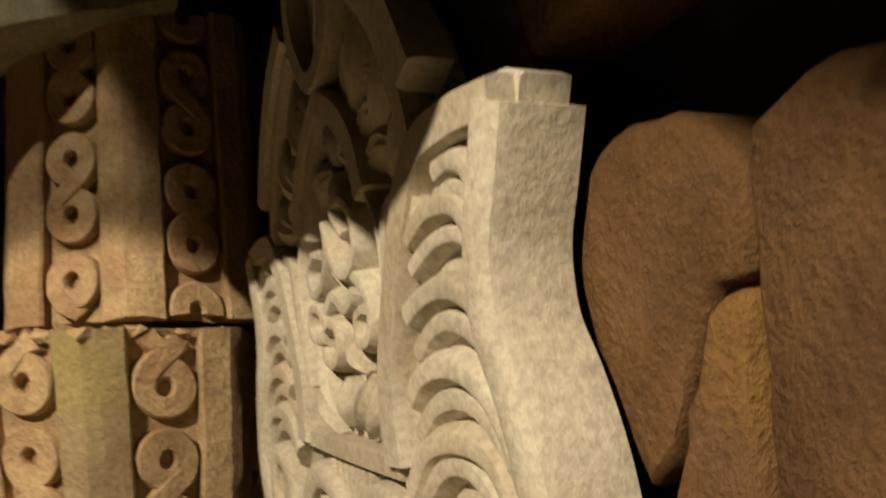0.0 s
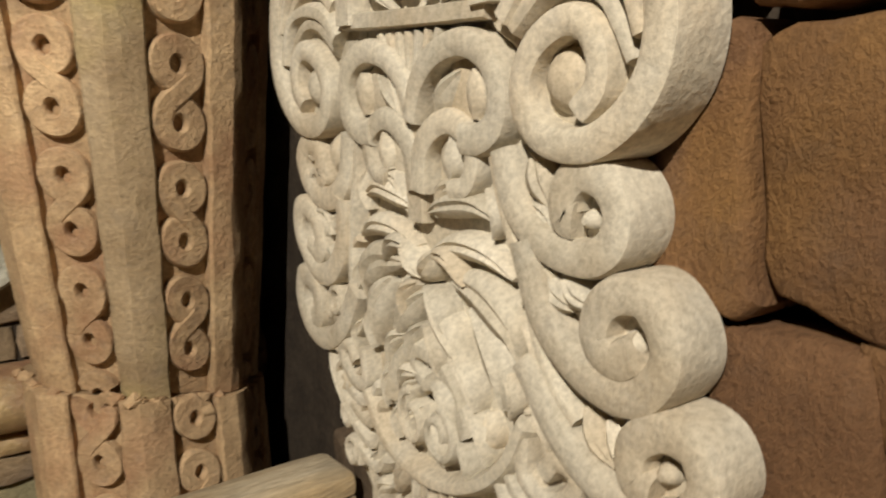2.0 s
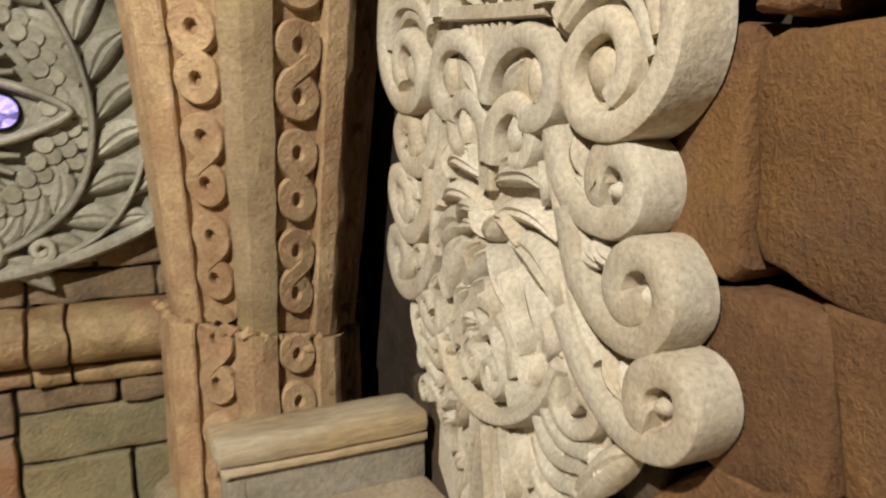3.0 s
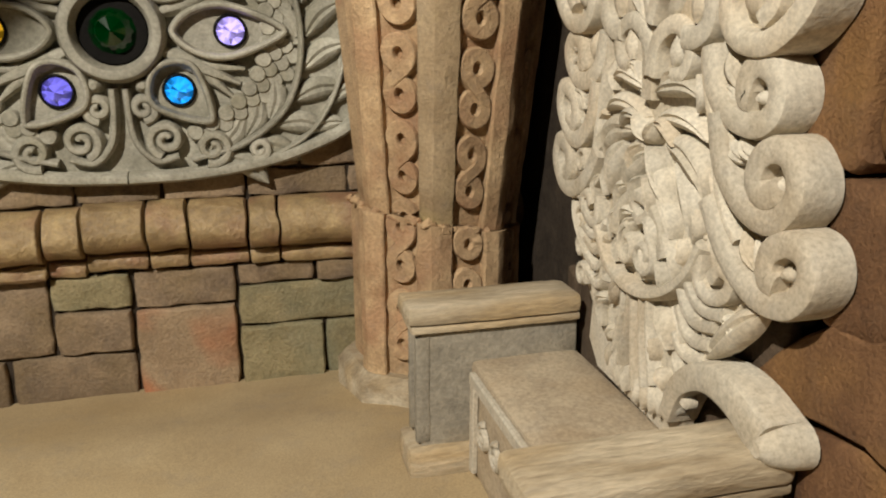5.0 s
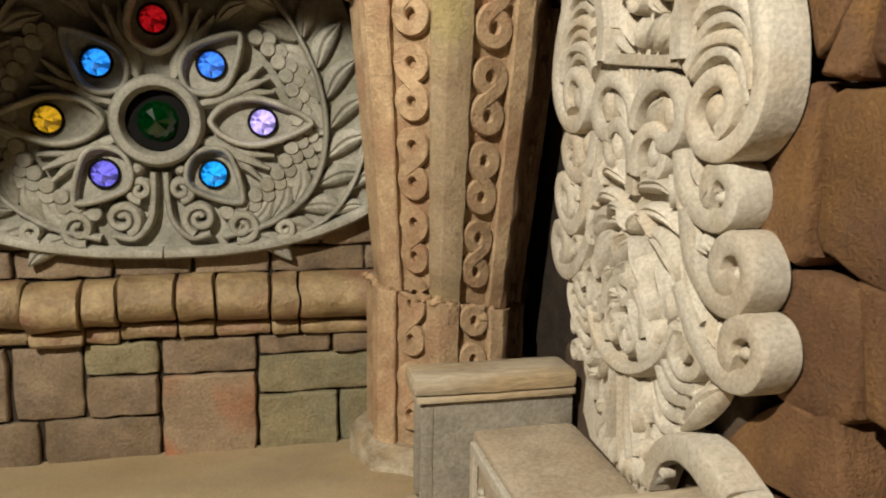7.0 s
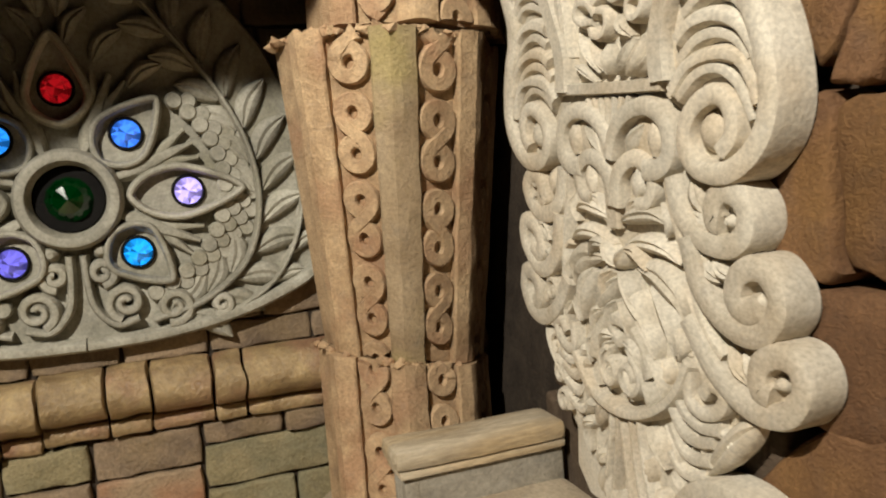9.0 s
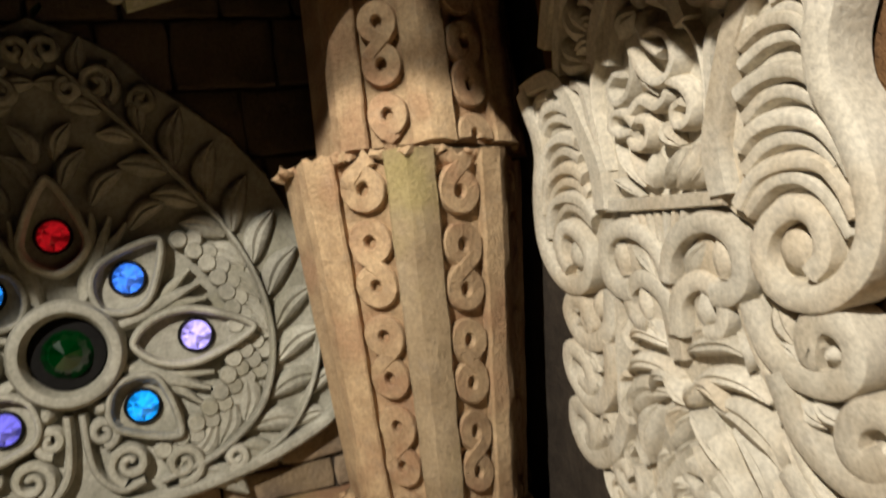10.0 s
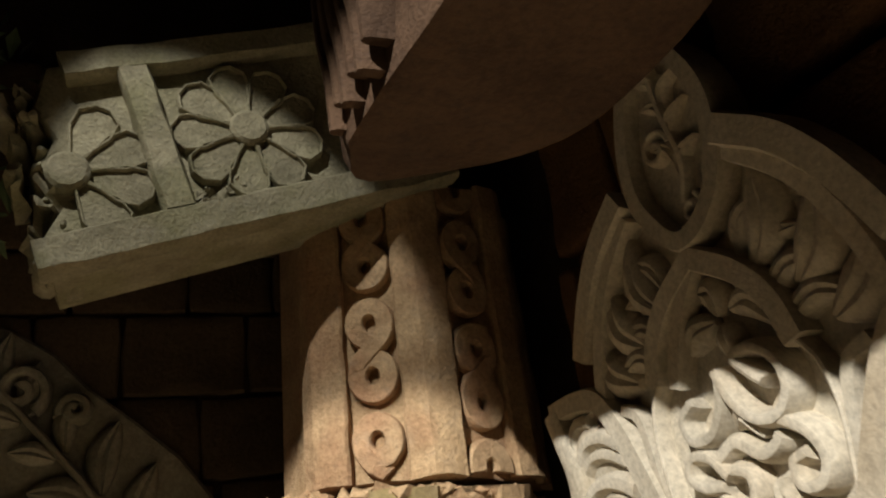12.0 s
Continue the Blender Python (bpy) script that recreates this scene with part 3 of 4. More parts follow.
for p, q, w, high in (((0.02, 1.50), (0.09, 1.40), 0.030, 0.066), ((0.05, 1.58), (0.17, 1.53), 0.026, 0.066), ((0.01, 1.40), (0.06, 1.30), 0.028, 0.062), ((0.10, 1.36), (0.19, 1.26), 0.030, 0.060), ((0.03, 1.28), (0.13, 1.22), 0.026, 0.066), ((0.15, 1.26), (0.22, 1.15), 0.026, 0.058), ((0.02, 1.20), (0.07, 1.09), 0.026, 0.064), ((0.12, 1.18), (0.16, 1.08), 0.024, 0.060), ((0.06, 1.66), (0.16, 1.74), 0.026, 0.045), ((0.24, 1.74), (0.26, 1.64), 0.022, 0.045), ((0.28, 1.40), (0.30, 1.28), 0.024, 0.050), ((0.34, 1.50), (0.37, 1.38), 0.022, 0.045), ((0.40, 1.42), (0.45, 1.32), 0.022, 0.045), ((0.36, 1.34), (0.41, 1.24), 0.022, 0.048), ((0.45, 1.30), (0.53, 1.21), 0.022, 0.045), ((0.22, 1.06), (0.28, 0.94), 0.020, 0.045), ((0.30, 1.00), (0.34, 0.88), 0.020, 0.045), ((0.08, 0.92), (0.12, 0.82), 0.020, 0.045), ((0.26, 0.92), (0.28, 0.80), 0.020, 0.045)):
    piece("small_leaf", lambda b, F, p=p, q=q, w=w, high=high: leaf(b, p, q, w, F, high, 0.22))
piece("rosette", lambda b, F: (sweep(b, spiral(0.06, 1.165, 0.070, 0.018, -1.3, 80, 24), 0.018, 0.062, F), boss(b, 0.06, 1.165, 0.018, F, 0.058)))
piece("foot", lambda b, F: (sweep(b, curve((0.25, 0.72), (0.30, 0.84), (0.40, 0.925), (0.50, 0.95), (0.60, 0.94), (0.70, 0.90), n=20), lambda t: 0.030 + 0.034 * t, lambda t: 0.055 + 0.02 * t, F, BAND, -0.05), boss(b, 0.715, 0.895, 0.066, F, 0.085, -0.05, 18)), False, "curled foot of the backrest")
for k in range(7):
    piece("drop", lambda b, F, k=k: leaf(b, (0.04 + 0.045 * k, 0.74 + 0.012 * k), (0.045 + 0.05 * k, 0.645 + 0.004 * k * k), 0.020, F, 0.045, 0.1), k < 4)
for k in range(9):
    v = 0.94 + 0.105 * k
    e = 0.46 + 0.07 * math.sin((v - 0.9) * 2.4)
    piece("edge_curl", lambda b, F, e=e, v=v: (sweep(b, spiral(e, v, 0.052, 0.016, -1.2, 200, 20), 0.015, 0.05, F, ROUND, -0.05), boss(b, e, v, 0.018, F, 0.045)) if F is not TB else leaf(b, (e - 0.16, v + 0.05), (e - 0.09, v - 0.02), 0.020, F, 0.04, 0.2))
for k in range(11):
    v = 0.98 + 0.055 * k
    piece("hook", lambda b, F, v=v, k=k: sweep(b, curve((0.37 - 0.004 * k, v + 0.03), (0.40, v - 0.015), (0.44, v - 0.018), n=9), 0.013, 0.042, F) if F is not TB else boss(b, 0.34, v, 0.012, F, 0.03), k % 2 == 0)

# the dome of leaves and the leaf-shaped finial
carve("petal", LEAF, 0.036, 0.036, 0.055, False, (0.06, 2.301), (0.084, 2.264), (0.125, 2.23))
carve("petal", LEAF, 0.0312, 0.0312, 0.055, False, (-0.003, 2.406), (0.031, 2.43), (0.063, 2.381))
carve("dome_rim", FLAT, 0.04, 0.034, 0.07, True, (0.185, 3.004), (0.307, 2.922), (0.384, 2.836), (0.442, 2.741), (0.484, 2.656))
carve("dome_inner", FLAT, 0.03, 0.03, 0.055, True, (-0.011, 2.785), (0.114, 2.711), (0.185, 2.631), (0.216, 2.539))
carve("stalk", FLAT, 0.024, 0.02, 0.05, False, (-0.006, 2.764), (-0.074, 2.679), (-0.126, 2.575), (-0.145, 2.515))
carve("dome_leaf", LEAF, 0.055, 0.055, 0.05, True, (0.16, 2.704), (0.213, 2.781), (0.215, 2.906))
carve("dome_leaf", LEAF, 0.0605, 0.0605, 0.05, True, (0.246, 2.639), (0.318, 2.703), (0.339, 2.807))
carve("dome_leaf", LEAF, 0.0605, 0.0605, 0.05, True, (0.299, 2.558), (0.387, 2.602), (0.419, 2.683))
carve("petal", LEAF, 0.0408, 0.0408, 0.045, False, (0.055, 2.647), (0.121, 2.645), (0.172, 2.579))
carve("petal", LEAF, 0.0408, 0.0408, 0.045, False, (0.017, 2.64), (0.019, 2.69), (-0.023, 2.703))
carve("petal", LEAF, 0.0408, 0.0408, 0.045, False, (0.005, 2.63), (-0.055, 2.621), (-0.091, 2.579))
carve("petal", LEAF, 0.036, 0.036, 0.045, False, (0.019, 2.621), (0.032, 2.587), (0.03, 2.538))
piece("dome_side", lambda b, F: sweep(b, curve((0.185, 2.955), (0.29, 2.865), (0.372, 2.752), (0.43, 2.584), (0.42, 2.45), n=20), 0.024, 0.055, F, FLAT, -0.05))
for k in range(4):
    piece("dome_leaf", lambda b, F, k=k: leaf(b, (0.12 + 0.02 * k, 2.74 - 0.06 * k), (0.24 + 0.045 * k, 2.83 - 0.085 * k), 0.034, F, 0.04, 0.25))
b = bmesh.new()
eye_line = [(0.01, 3.386), (0.125, 3.258), (0.185, 3.118), (0.185, 2.983), (0.144, 2.874), (0.063, 2.804), (-0.017, 2.795), (-0.085, 2.863), (-0.135, 2.96), (-0.136, 3.1), (-0.085, 3.258)]
slab(b, curve(*eye_line, eye_line[0], n=44)[:-1], TB, -0.05, 0.02)
sweep(b, [Vector((0.02, 3.08)) + (p - Vector((0.02, 3.08))) * 0.90 for p in curve(*eye_line, eye_line[0], n=44)][:-1], 0.026, 0.062, TB, FLAT, 0, True)
fin = part("finial", b, CREAM, backrest, "upright leaf-shaped finial with carved tendrils")
b = bmesh.new()
sweep(b, curve((0.03, 2.90), (0.055, 3.0), (0.03, 3.12), (0.01, 3.27), n=14), 0.016, 0.05, TB)
for k, v in ((1, 2.98), (-1, 3.01), (1, 3.08), (-1, 3.12), (1, 3.16), (-1, 3.19)):
    leaf(b, (0.04, v - 0.03), (0.03 + k * 0.075, v + 0.06), 0.024, TB, 0.05, 0.25 * k)
sweep(b, spiral(-0.02, 3.06, 0.05, 0.012, 1.3, 0), 0.014, 0.05, TB)
sweep(b, spiral(0.05, 2.88, 0.035, 0.01, -1.2, 60), 0.012, 0.05, TB)
part("tendril", b, CREAM, fin)

# ---- the pillar: three broken octagonal drums ----
def octagon(cx, cy, r, turn=15.0):
    return [Vector((cx + r * math.cos(radians(22.5 + 45 * k + turn)), cy + r * math.sin(radians(22.5 + 45 * k + turn)))) for k in range(8)]


KNOT_BAND = ((-1, 0), (-1, 0.78), (-0.82, 1), (0.82, 1), (1, 0.78), (1, 0))


def knot(parent, G, v0, R, length, hand, pitch):
    """Two rings of a flat band, tied by a strand that crosses from one to the other; cut off where the drum is broken."""
    if v0 < -1.2 * R or v0 > length + 1.2 * R:
        return
    b = bmesh.new()
    rise = pitch * 0.232
    inside = lambda p: 0.010 < p[1] < length - 0.010
    done = False
    for s in (-1, 1):
        ring = [(0.62 * R * math.cos(math.tau * j / 30) * 0.96, v0 + s * rise + 0.66 * R * math.sin(math.tau * j / 30)) for j in range(30)]
        kept = [p for p in ring if inside(p)]
        if len(kept) < 7:
            continue
        j0 = next((j for j in range(30) if inside(ring[j]) and not inside(ring[j - 1])), 0)
        run = [ring[(j0 + j) % 30] for j in range(30) if inside(ring[(j0 + j) % 30])]
        sweep(b, run, 0.36 * R, 0.036, G, KNOT_BAND, 0, len(run) == 30)
        done = True
    tie = [p for p in curve((hand * 0.60 * R, v0 + rise * 1.05), (hand * 0.46 * R, v0 + rise * 0.45), (-hand * 0.46 * R, v0 - rise * 0.45), (-hand * 0.60 * R, v0 - rise * 1.05), n=14) if inside(p)]
    if len(tie) > 4:
        sweep(b, tie, 0.34 * R, lambda t: 0.026 + 0.016 * math.sin(math.pi * t) ** 0.6, G, KNOT_BAND, 0)
    if done:
        part("guilloche_knot", b, KNOT, parent)
    else:
        b.free()


def drum(name, lo, hi, z0, z1, label, faces, pitch, phase, jag0, jag1, rib=0.24, ribmat=TAN, turn=15.0):
    """lo, hi: the octagons' centre and radius; z0, z1: heights as functions of x."""
    A, B = octagon(*lo, turn), octagon(*hi, turn)
    th = thing(name, (lo[0], lo[1], z0(lo[0])), label, "pillar", "drums of the broken pillar")

    def at(k, s, t, h):
        a, b = A[k % 8].lerp(A[(k + 1) % 8], s), B[k % 8].lerp(B[(k + 1) % 8], s)
        p = a.lerp(b, t)
        d = (A[(k + 1) % 8] - A[k % 8]).normalized()
        out = Vector((d.y, -d.x))
        zz = z0(p.x) + (z1(p.x) - z0(p.x)) * t
        e = noise.noise(Vector((p.x * 23, p.y * 23, 5))) 
        zz += e * jag0 * max(0, 1 - t * 8) + e * jag1 * max(0, t * 8 - 7)
        return Vector((p.x + out.x * h, p.y + out.y * h, zz))

    b = bmesh.new()
    rings = [[b.verts.new(at(k, s / 6, t, 0)) for k in range(8) for s in range(6)] for t in (0, 0.06, 0.3, 0.6, 0.94, 1)]
    n = len(rings[0])
    for r0, r1 in zip(rings, rings[1:]):
        for i in range(n):
            b.faces.new((r0[i], r0[(i + 1) % n], r1[(i + 1) % n], r1[i]))
    b.faces.new(rings[0][::-1])
    b.faces.new(rings[-1])
    core = part("core", b, TAN, th, "", 30)
    for k in faces:
        # the rib wraps the corner between this face and the next
        b = bmesh.new()
        steps = 26
        prof = [(k, 1 - rib, 0.0), (k, 1 - rib, 0.034), (k, 1 - rib + 0.025, 0.042), (k, 1 - 0.002, 0.042), (k + 1, 0.03, 0.042), (k + 1, rib - 0.025, 0.042), (k + 1, rib, 0.034), (k + 1, rib, 0.0)]
        rr = []
        for i in range(steps + 1):
            t = i / steps
            rr.append([b.verts.new(jit(at(f, s, t, h), 0.006 if h else 0, 11)) for f, s, h in prof])
        for r0, r1 in zip(rr, rr[1:]):
            for j in range(len(prof) - 1):
                b.faces.new((r0[j], r0[j + 1], r1[j + 1], r1[j]))
        b.faces.new(rr[0])
        b.faces.new(rr[-1][::-1])
        part("corner_rib", b, ribmat if k == faces[-3] else TAN, th, "", 17)
    length = z1(lo[0]) - z0(lo[0])
    for k in faces[:-1]:
        face = k + 1
        w = (A[(face + 1) % 8] - A[face % 8]).length * 0.5 + (B[(face + 1) % 8] - B[face % 8]).length * 0.5
        G = lambda u, v, h, face=face, w=w: at(face, 0.5 + u / w, v / length, h)
        R = min(pitch * 0.235, w * 0.255)
        for i in range(-1, int(length / pitch) + 2):
            v0 = (i + phase[face % 2] + 0.5) * pitch
            knot(th, G, v0, R, length, 1 if (i + face) % 3 else -1, pitch)
    return th


def crumble(parent, c, z, seed, count):
    rnd = random.Random(seed)
    o = octagon(c[0], c[1], c[2], 10.0)
    for _ in range(count):
        k = rnd.choice((3, 4, 5))
        p = o[k].lerp(o[k + 1], rnd.random())
        s = rnd.uniform(0.012, 0.032)
        b = bmesh.new()
        bmesh.ops.create_icosphere(b, subdivisions=1, radius=s)
        for v in b.verts:
            v.co = jit(Vector((v.co.x * 1.3, v.co.y, v.co.z * 0.8)) + Vector((p.x, p.y, z(p.x) + rnd.uniform(-0.012, 0.006))), s * 0.8, 30)
        part("broken_chip", b, TAN, parent, "", 20)


BASE = (0.855, 2.69, 0.405)
FOOT = (0.862, 2.69, 0.375)
HEAD = (0.825, 2.475, 0.49)
foot = drum("pillar_drum", BASE, BASE, lambda x: 0.21, lambda x: 0.985 - 0.2 * (x - 0.82), "tan sandstone octagonal pillar base with a slanting broken top", (3, 4, 5, 6), 0.37, (0.24, 0.62), 0, 0.02, turn=10.0)
b = bmesh.new()
ring0, ring1, ring2 = octagon(0.855, 2.69, 0.50, 10.0), octagon(0.855, 2.69, 0.50, 10.0), octagon(0.855, 2.69, 0.455, 10.0)
rs = [[b.verts.new((p.x, p.y, z)) for p in r] for r, z in ((ring0, 0.02), (ring1, 0.185), (ring2, 0.235))]
for r0, r1 in zip(rs, rs[1:]):
    for i in range(8):
        b.faces.new((r0[i], r0[(i + 1) % 8], r1[(i + 1) % 8], r1[i]))
b.faces.new(rs[-1])
b.faces.new(rs[0][::-1])
part("plinth", b, ARM, foot, "pale bevelled plinth")
shaft = drum("pillar_drum", FOOT, HEAD, lambda x: 0.992 - 0.2 * (x - 0.82), lambda x: 2.425 - 0.06 * (x - 0.77), "leaning tan sandstone octagonal pillar drum with knot bands and yellow moss", (3, 4, 5, 6), 0.37, (0.26, 0.20), 0.012, 0.03, 0.24, MOSS, 10.0)
drum("pillar_drum", (0.915, 2.45, 0.432), (0.925, 2.45, 0.42), lambda x: 2.46 - 0.06 * (x - 0.77), lambda x: 3.42, "dark upper sandstone drum broken off above the shaft", (3, 4, 5, 6), 0.36, (0.60, 0.34), 0.018, 0.0, turn=12.5)

crumble(shaft, (HEAD[0], HEAD[1], HEAD[2] + 0.02), lambda x: 2.425 - 0.06 * (x - 0.77), 5, 34)
crumble(foot, (BASE[0], BASE[1], BASE[2] + 0.02), lambda x: 0.985 - 0.2 * (x - 0.82), 6, 26)

# ---- the frieze block on the pillar, and the clay mass over it ----
fr = thing("frieze_block", (0.6, 2.15, 3.3), "broken tilted frieze block with carved flowers and mossy edges", "frieze")
CA, SA = math.cos(radians(17)), math.sin(radians(17))
FB = lambda u, v, h: Vector((-0.205 + u * CA - v * SA, 1.99 - h, 3.03 + u * SA + v * CA))
b = bmesh.new()
slab(b, [(0.03, 0.0), (1.25, 0.0), (1.25, 0.64), (0.16, 0.64), (0.10, 0.52), (0.13, 0.40), (0.05, 0.30), (0.09, 0.18), (0.02, 0.10)], FB, -0.26, 0.0)
part("body", b, FRIEZE, fr)
for nm, pts, w, hg in (("ledge", [(0.0, 0.04), (0.4, 0.04), (0.8, 0.04), (1.25, 0.04)], 0.052, 0.065), ("post", [(0.385, 0.09), (0.385, 0.3), (0.385, 0.57)], 0.046, 0.06), ("top_band", [(0.20, 0.60), (0.6, 0.60), (1.25, 0.60)], 0.045, 0.062)):
    b = bmesh.new()
    sweep(b, pts, w, hg, FB, FLAT)
    bmesh.ops.subdivide_edges(b, edges=[e for e in b.edges if e.calc_length() > 0.1], cuts=6)
    for v in b.verts:
        v.co = jit(v.co, 0.007, 12)
    part(nm, b, FRIEZE, fr)
for cx, cy, ks in ((0.655, 0.31, range(9)), (0.135, 0.275, (0, 1, 7, 8))):
    b = bmesh.new()
    disc(b, cx, cy, 0.058, FB, 0, 0.050, 22)
    fl = part("flower", b, FRIEZE, fr, "nine-petalled carved flower")
    for k in ks:
        a = math.tau * (k + 0.3) / 9
        d = Vector((math.cos(a), math.sin(a)))
        e = Vector((-d.y, d.x))
        c = Vector((cx, cy))
        ring = [c + d * 0.05 + e * 0.016, c + d * 0.14 + e * 0.056, c + d * 0.195 + e * 0.056, c + d * 0.225 + e * 0.020, c + d * 0.225 - e * 0.020, c + d * 0.195 - e * 0.056, c + d * 0.14 - e * 0.056, c + d * 0.05 - e * 0.012]
        b = bmesh.new()
        slab(b, ring, FB, 0, 0.022, 0.006)
        sweep(b, ring, 0.006, 0.036, FB, ROUND, 0, True)
        part("petal", b, FRIEZE, fl)
b = bmesh.new()
rnd = random.Random(4)
for k in range(26):
    boss(b, rnd.uniform(0.43, 0.60), rnd.uniform(0.10, 0.17), rnd.uniform(0.008, 0.014), FB, 0.02, 0, 6)
for k in range(40):
    p = Vector((rnd.uniform(0.0, 0.10), rnd.uniform(0.02, 0.6)))
    boss(b, p.x, p.y, rnd.uniform(0.015, 0.035), FB, rnd.uniform(0.0, 0.035), -0.2, 7)
for v in b.verts:
    v.co = jit(jit(v.co, 0.03, 17), 0.012, 40)
tagged(part("broken_edge", b, FRIEZE, fr, "crumbled mossy broken end"), kind="stuff")

cl = thing("clay_overhang", (0.66, 0.95, 3.03), "red clay stone mass jutting from above with a fluted broken side", "overhang")
b = bmesh.new()
under = [(0.39, 1.20), (0.48, 1.36), (0.80, 1.22), (0.90, 0.95), (0.87, 0.45), (0.80, 0.1), (0.35, 0.1), (0.44, 0.6)]
rr = []
for z, k in ((3.02, 0.04), (3.06, 0), (3.3, -0.04), (3.7, -0.12), (4.4, -0.3), (6.0, -0.5)):
    c = Vector((0.66, 0.8))
    rr.append([b.verts.new(jit((p[0] + (c.x - p[0]) * k, p[1] + (c.y - p[1]) * k, z), 0.02, 3)) for p in curve(*under, under[0], n=40)[:-1]])
n = len(rr[0])
for r0, r1 in zip(rr, rr[1:]):
    for i in range(n):
        b.faces.new((r0[i], r0[(i + 1) % n], r1[(i + 1) % n], r1[i]))
b.faces.new(rr[0][::-1])
b.faces.new(rr[-1])
part("mass", b, CLAY, cl)
for k in range(6):
    b = bmesh.new()
    y = 1.19 - 0.05 * k
    SW = lambda u, v, h, y=y: Vector((0.40 - h - 0.02 * (v - 3), y - u, v))
    sweep(b, curve((0.0, 3.04 + 0.03 * (k % 2)), (0.012, 3.15), (-0.008, 3.3), (0.01, 3.6), n=10), lambda t, k=k: 0.018 + 0.01 * (k % 3) * t, lambda t: 0.03 + 0.015 * t, SW, ROUND, -0.05)
    part("flute", b, CLAY, cl)

# ---- the carved medallion with its lit gems ----
med = thing("medallion", (-0.584, 3.0, 1.84), "large grey carved wall medallion with leaf wreath and glowing gems", "medallion")
MD = lambda u, v, h: Vector((-0.584 + u, 2.975 - (1.45 * h if h > 0 else h), 1.839 + v))
mh = [(0, -0.715), (0.35, -0.70), (0.70, -0.64), (1.0, -0.53), (1.16, -0.40), (1.13, -0.22), (1.14, 0.0), (1.10, 0.22), (1.03, 0.45), (0.93, 0.68), (0.78, 0.88), (0.62, 1.02), (0.46, 1.15), (0.34, 1.28), (0.20, 1.37), (0, 1.46)]
b = bmesh.new()
slab(b, mh + [(-u, v) for u, v in mh[::-1][1:-1]], MD, -0.07, 0.0)
plaque = part("plaque", b, CARVE, med, "grey plaster plaque")


def cut(name, fill, both=True, label="", parent=None):
    for F in (MD, mirror(MD)) if both else (MD,):
        b = bmesh.new()
        fill(b, F)
        part(name, b, CARVE, parent or plaque, label)


def ringline(cx, cy, r, n=36):
    return [(cx + r * math.cos(math.tau * k / n), cy + r * math.sin(math.tau * k / n)) for k in range(n)]


def gem(name, cx, cy, r, colour, glow, deep=0.02, label=""):
    """A faceted cut stone, every facet its own island."""
    b = bmesh.new()
    n = 12
    rim = [(cx + r * math.cos(math.tau * k / n), cy + r * math.sin(math.tau * k / n)) for k in range(n)]
    mid = [(cx + 0.55 * r * math.cos(math.tau * (k + 0.5) / n), cy + 0.55 * r * math.sin(math.tau * (k + 0.5) / n)) for k in range(n)]
    for k in range(n):
        k2 = (k + 1) % n
        for tri in ((rim[k] + (deep,), rim[k2] + (deep,), mid[k] + (deep + 0.5 * r,)), (mid[k] + (deep + 0.5 * r,), rim[k2] + (deep,), mid[k2] + (deep + 0.5 * r,)), (mid[k] + (deep + 0.5 * r,), mid[k2] + (deep + 0.5 * r,), (cx, cy, deep + 0.62 * r))):
            b.faces.new([b.verts.new(MD(*p)) for p in tri])
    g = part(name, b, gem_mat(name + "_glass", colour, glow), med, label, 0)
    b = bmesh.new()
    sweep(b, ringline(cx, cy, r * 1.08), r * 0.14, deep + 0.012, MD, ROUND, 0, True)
    part("gem_seat", b, NEARBLACK, g)


# the eye-shaped petals round the centre
def petal_ring(cx, cy, ang, length, width, tip):
    """An almond: round at the gem, pointed outwards."""
    d = Vector((math.cos(radians(ang)), math.sin(radians(ang))))
    e = Vector((-d.y, d.x))
    c = Vector((cx, cy))
    pts = []
    for k in range(40):
        a = math.tau * k / 40
        x = math.cos(a)
        y = math.sin(a) * (1 - 0.25 * x)
        reach = tip if x > 0 else length
        pts.append(c + d * (x * abs(x) ** 0.15 * reach) + e * (math.copysign(abs(y) ** 1.35, y) * width))
    return pts


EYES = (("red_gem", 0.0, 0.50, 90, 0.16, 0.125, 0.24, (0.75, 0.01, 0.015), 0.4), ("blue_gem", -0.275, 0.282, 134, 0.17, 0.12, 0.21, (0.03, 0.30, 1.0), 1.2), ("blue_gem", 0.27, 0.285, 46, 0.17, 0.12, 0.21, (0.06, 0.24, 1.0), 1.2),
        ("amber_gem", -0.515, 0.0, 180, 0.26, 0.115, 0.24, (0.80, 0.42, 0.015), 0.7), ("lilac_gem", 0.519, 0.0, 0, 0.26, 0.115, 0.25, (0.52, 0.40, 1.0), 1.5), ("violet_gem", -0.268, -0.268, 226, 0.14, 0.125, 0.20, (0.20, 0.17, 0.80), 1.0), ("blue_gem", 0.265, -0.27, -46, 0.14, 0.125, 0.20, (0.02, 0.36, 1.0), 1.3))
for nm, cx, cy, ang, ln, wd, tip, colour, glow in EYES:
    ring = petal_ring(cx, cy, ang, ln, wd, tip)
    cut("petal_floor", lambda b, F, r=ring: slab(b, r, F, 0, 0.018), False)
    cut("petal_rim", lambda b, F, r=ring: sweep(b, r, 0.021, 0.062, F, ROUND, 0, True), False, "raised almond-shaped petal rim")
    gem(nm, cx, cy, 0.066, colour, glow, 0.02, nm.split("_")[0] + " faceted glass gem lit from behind")
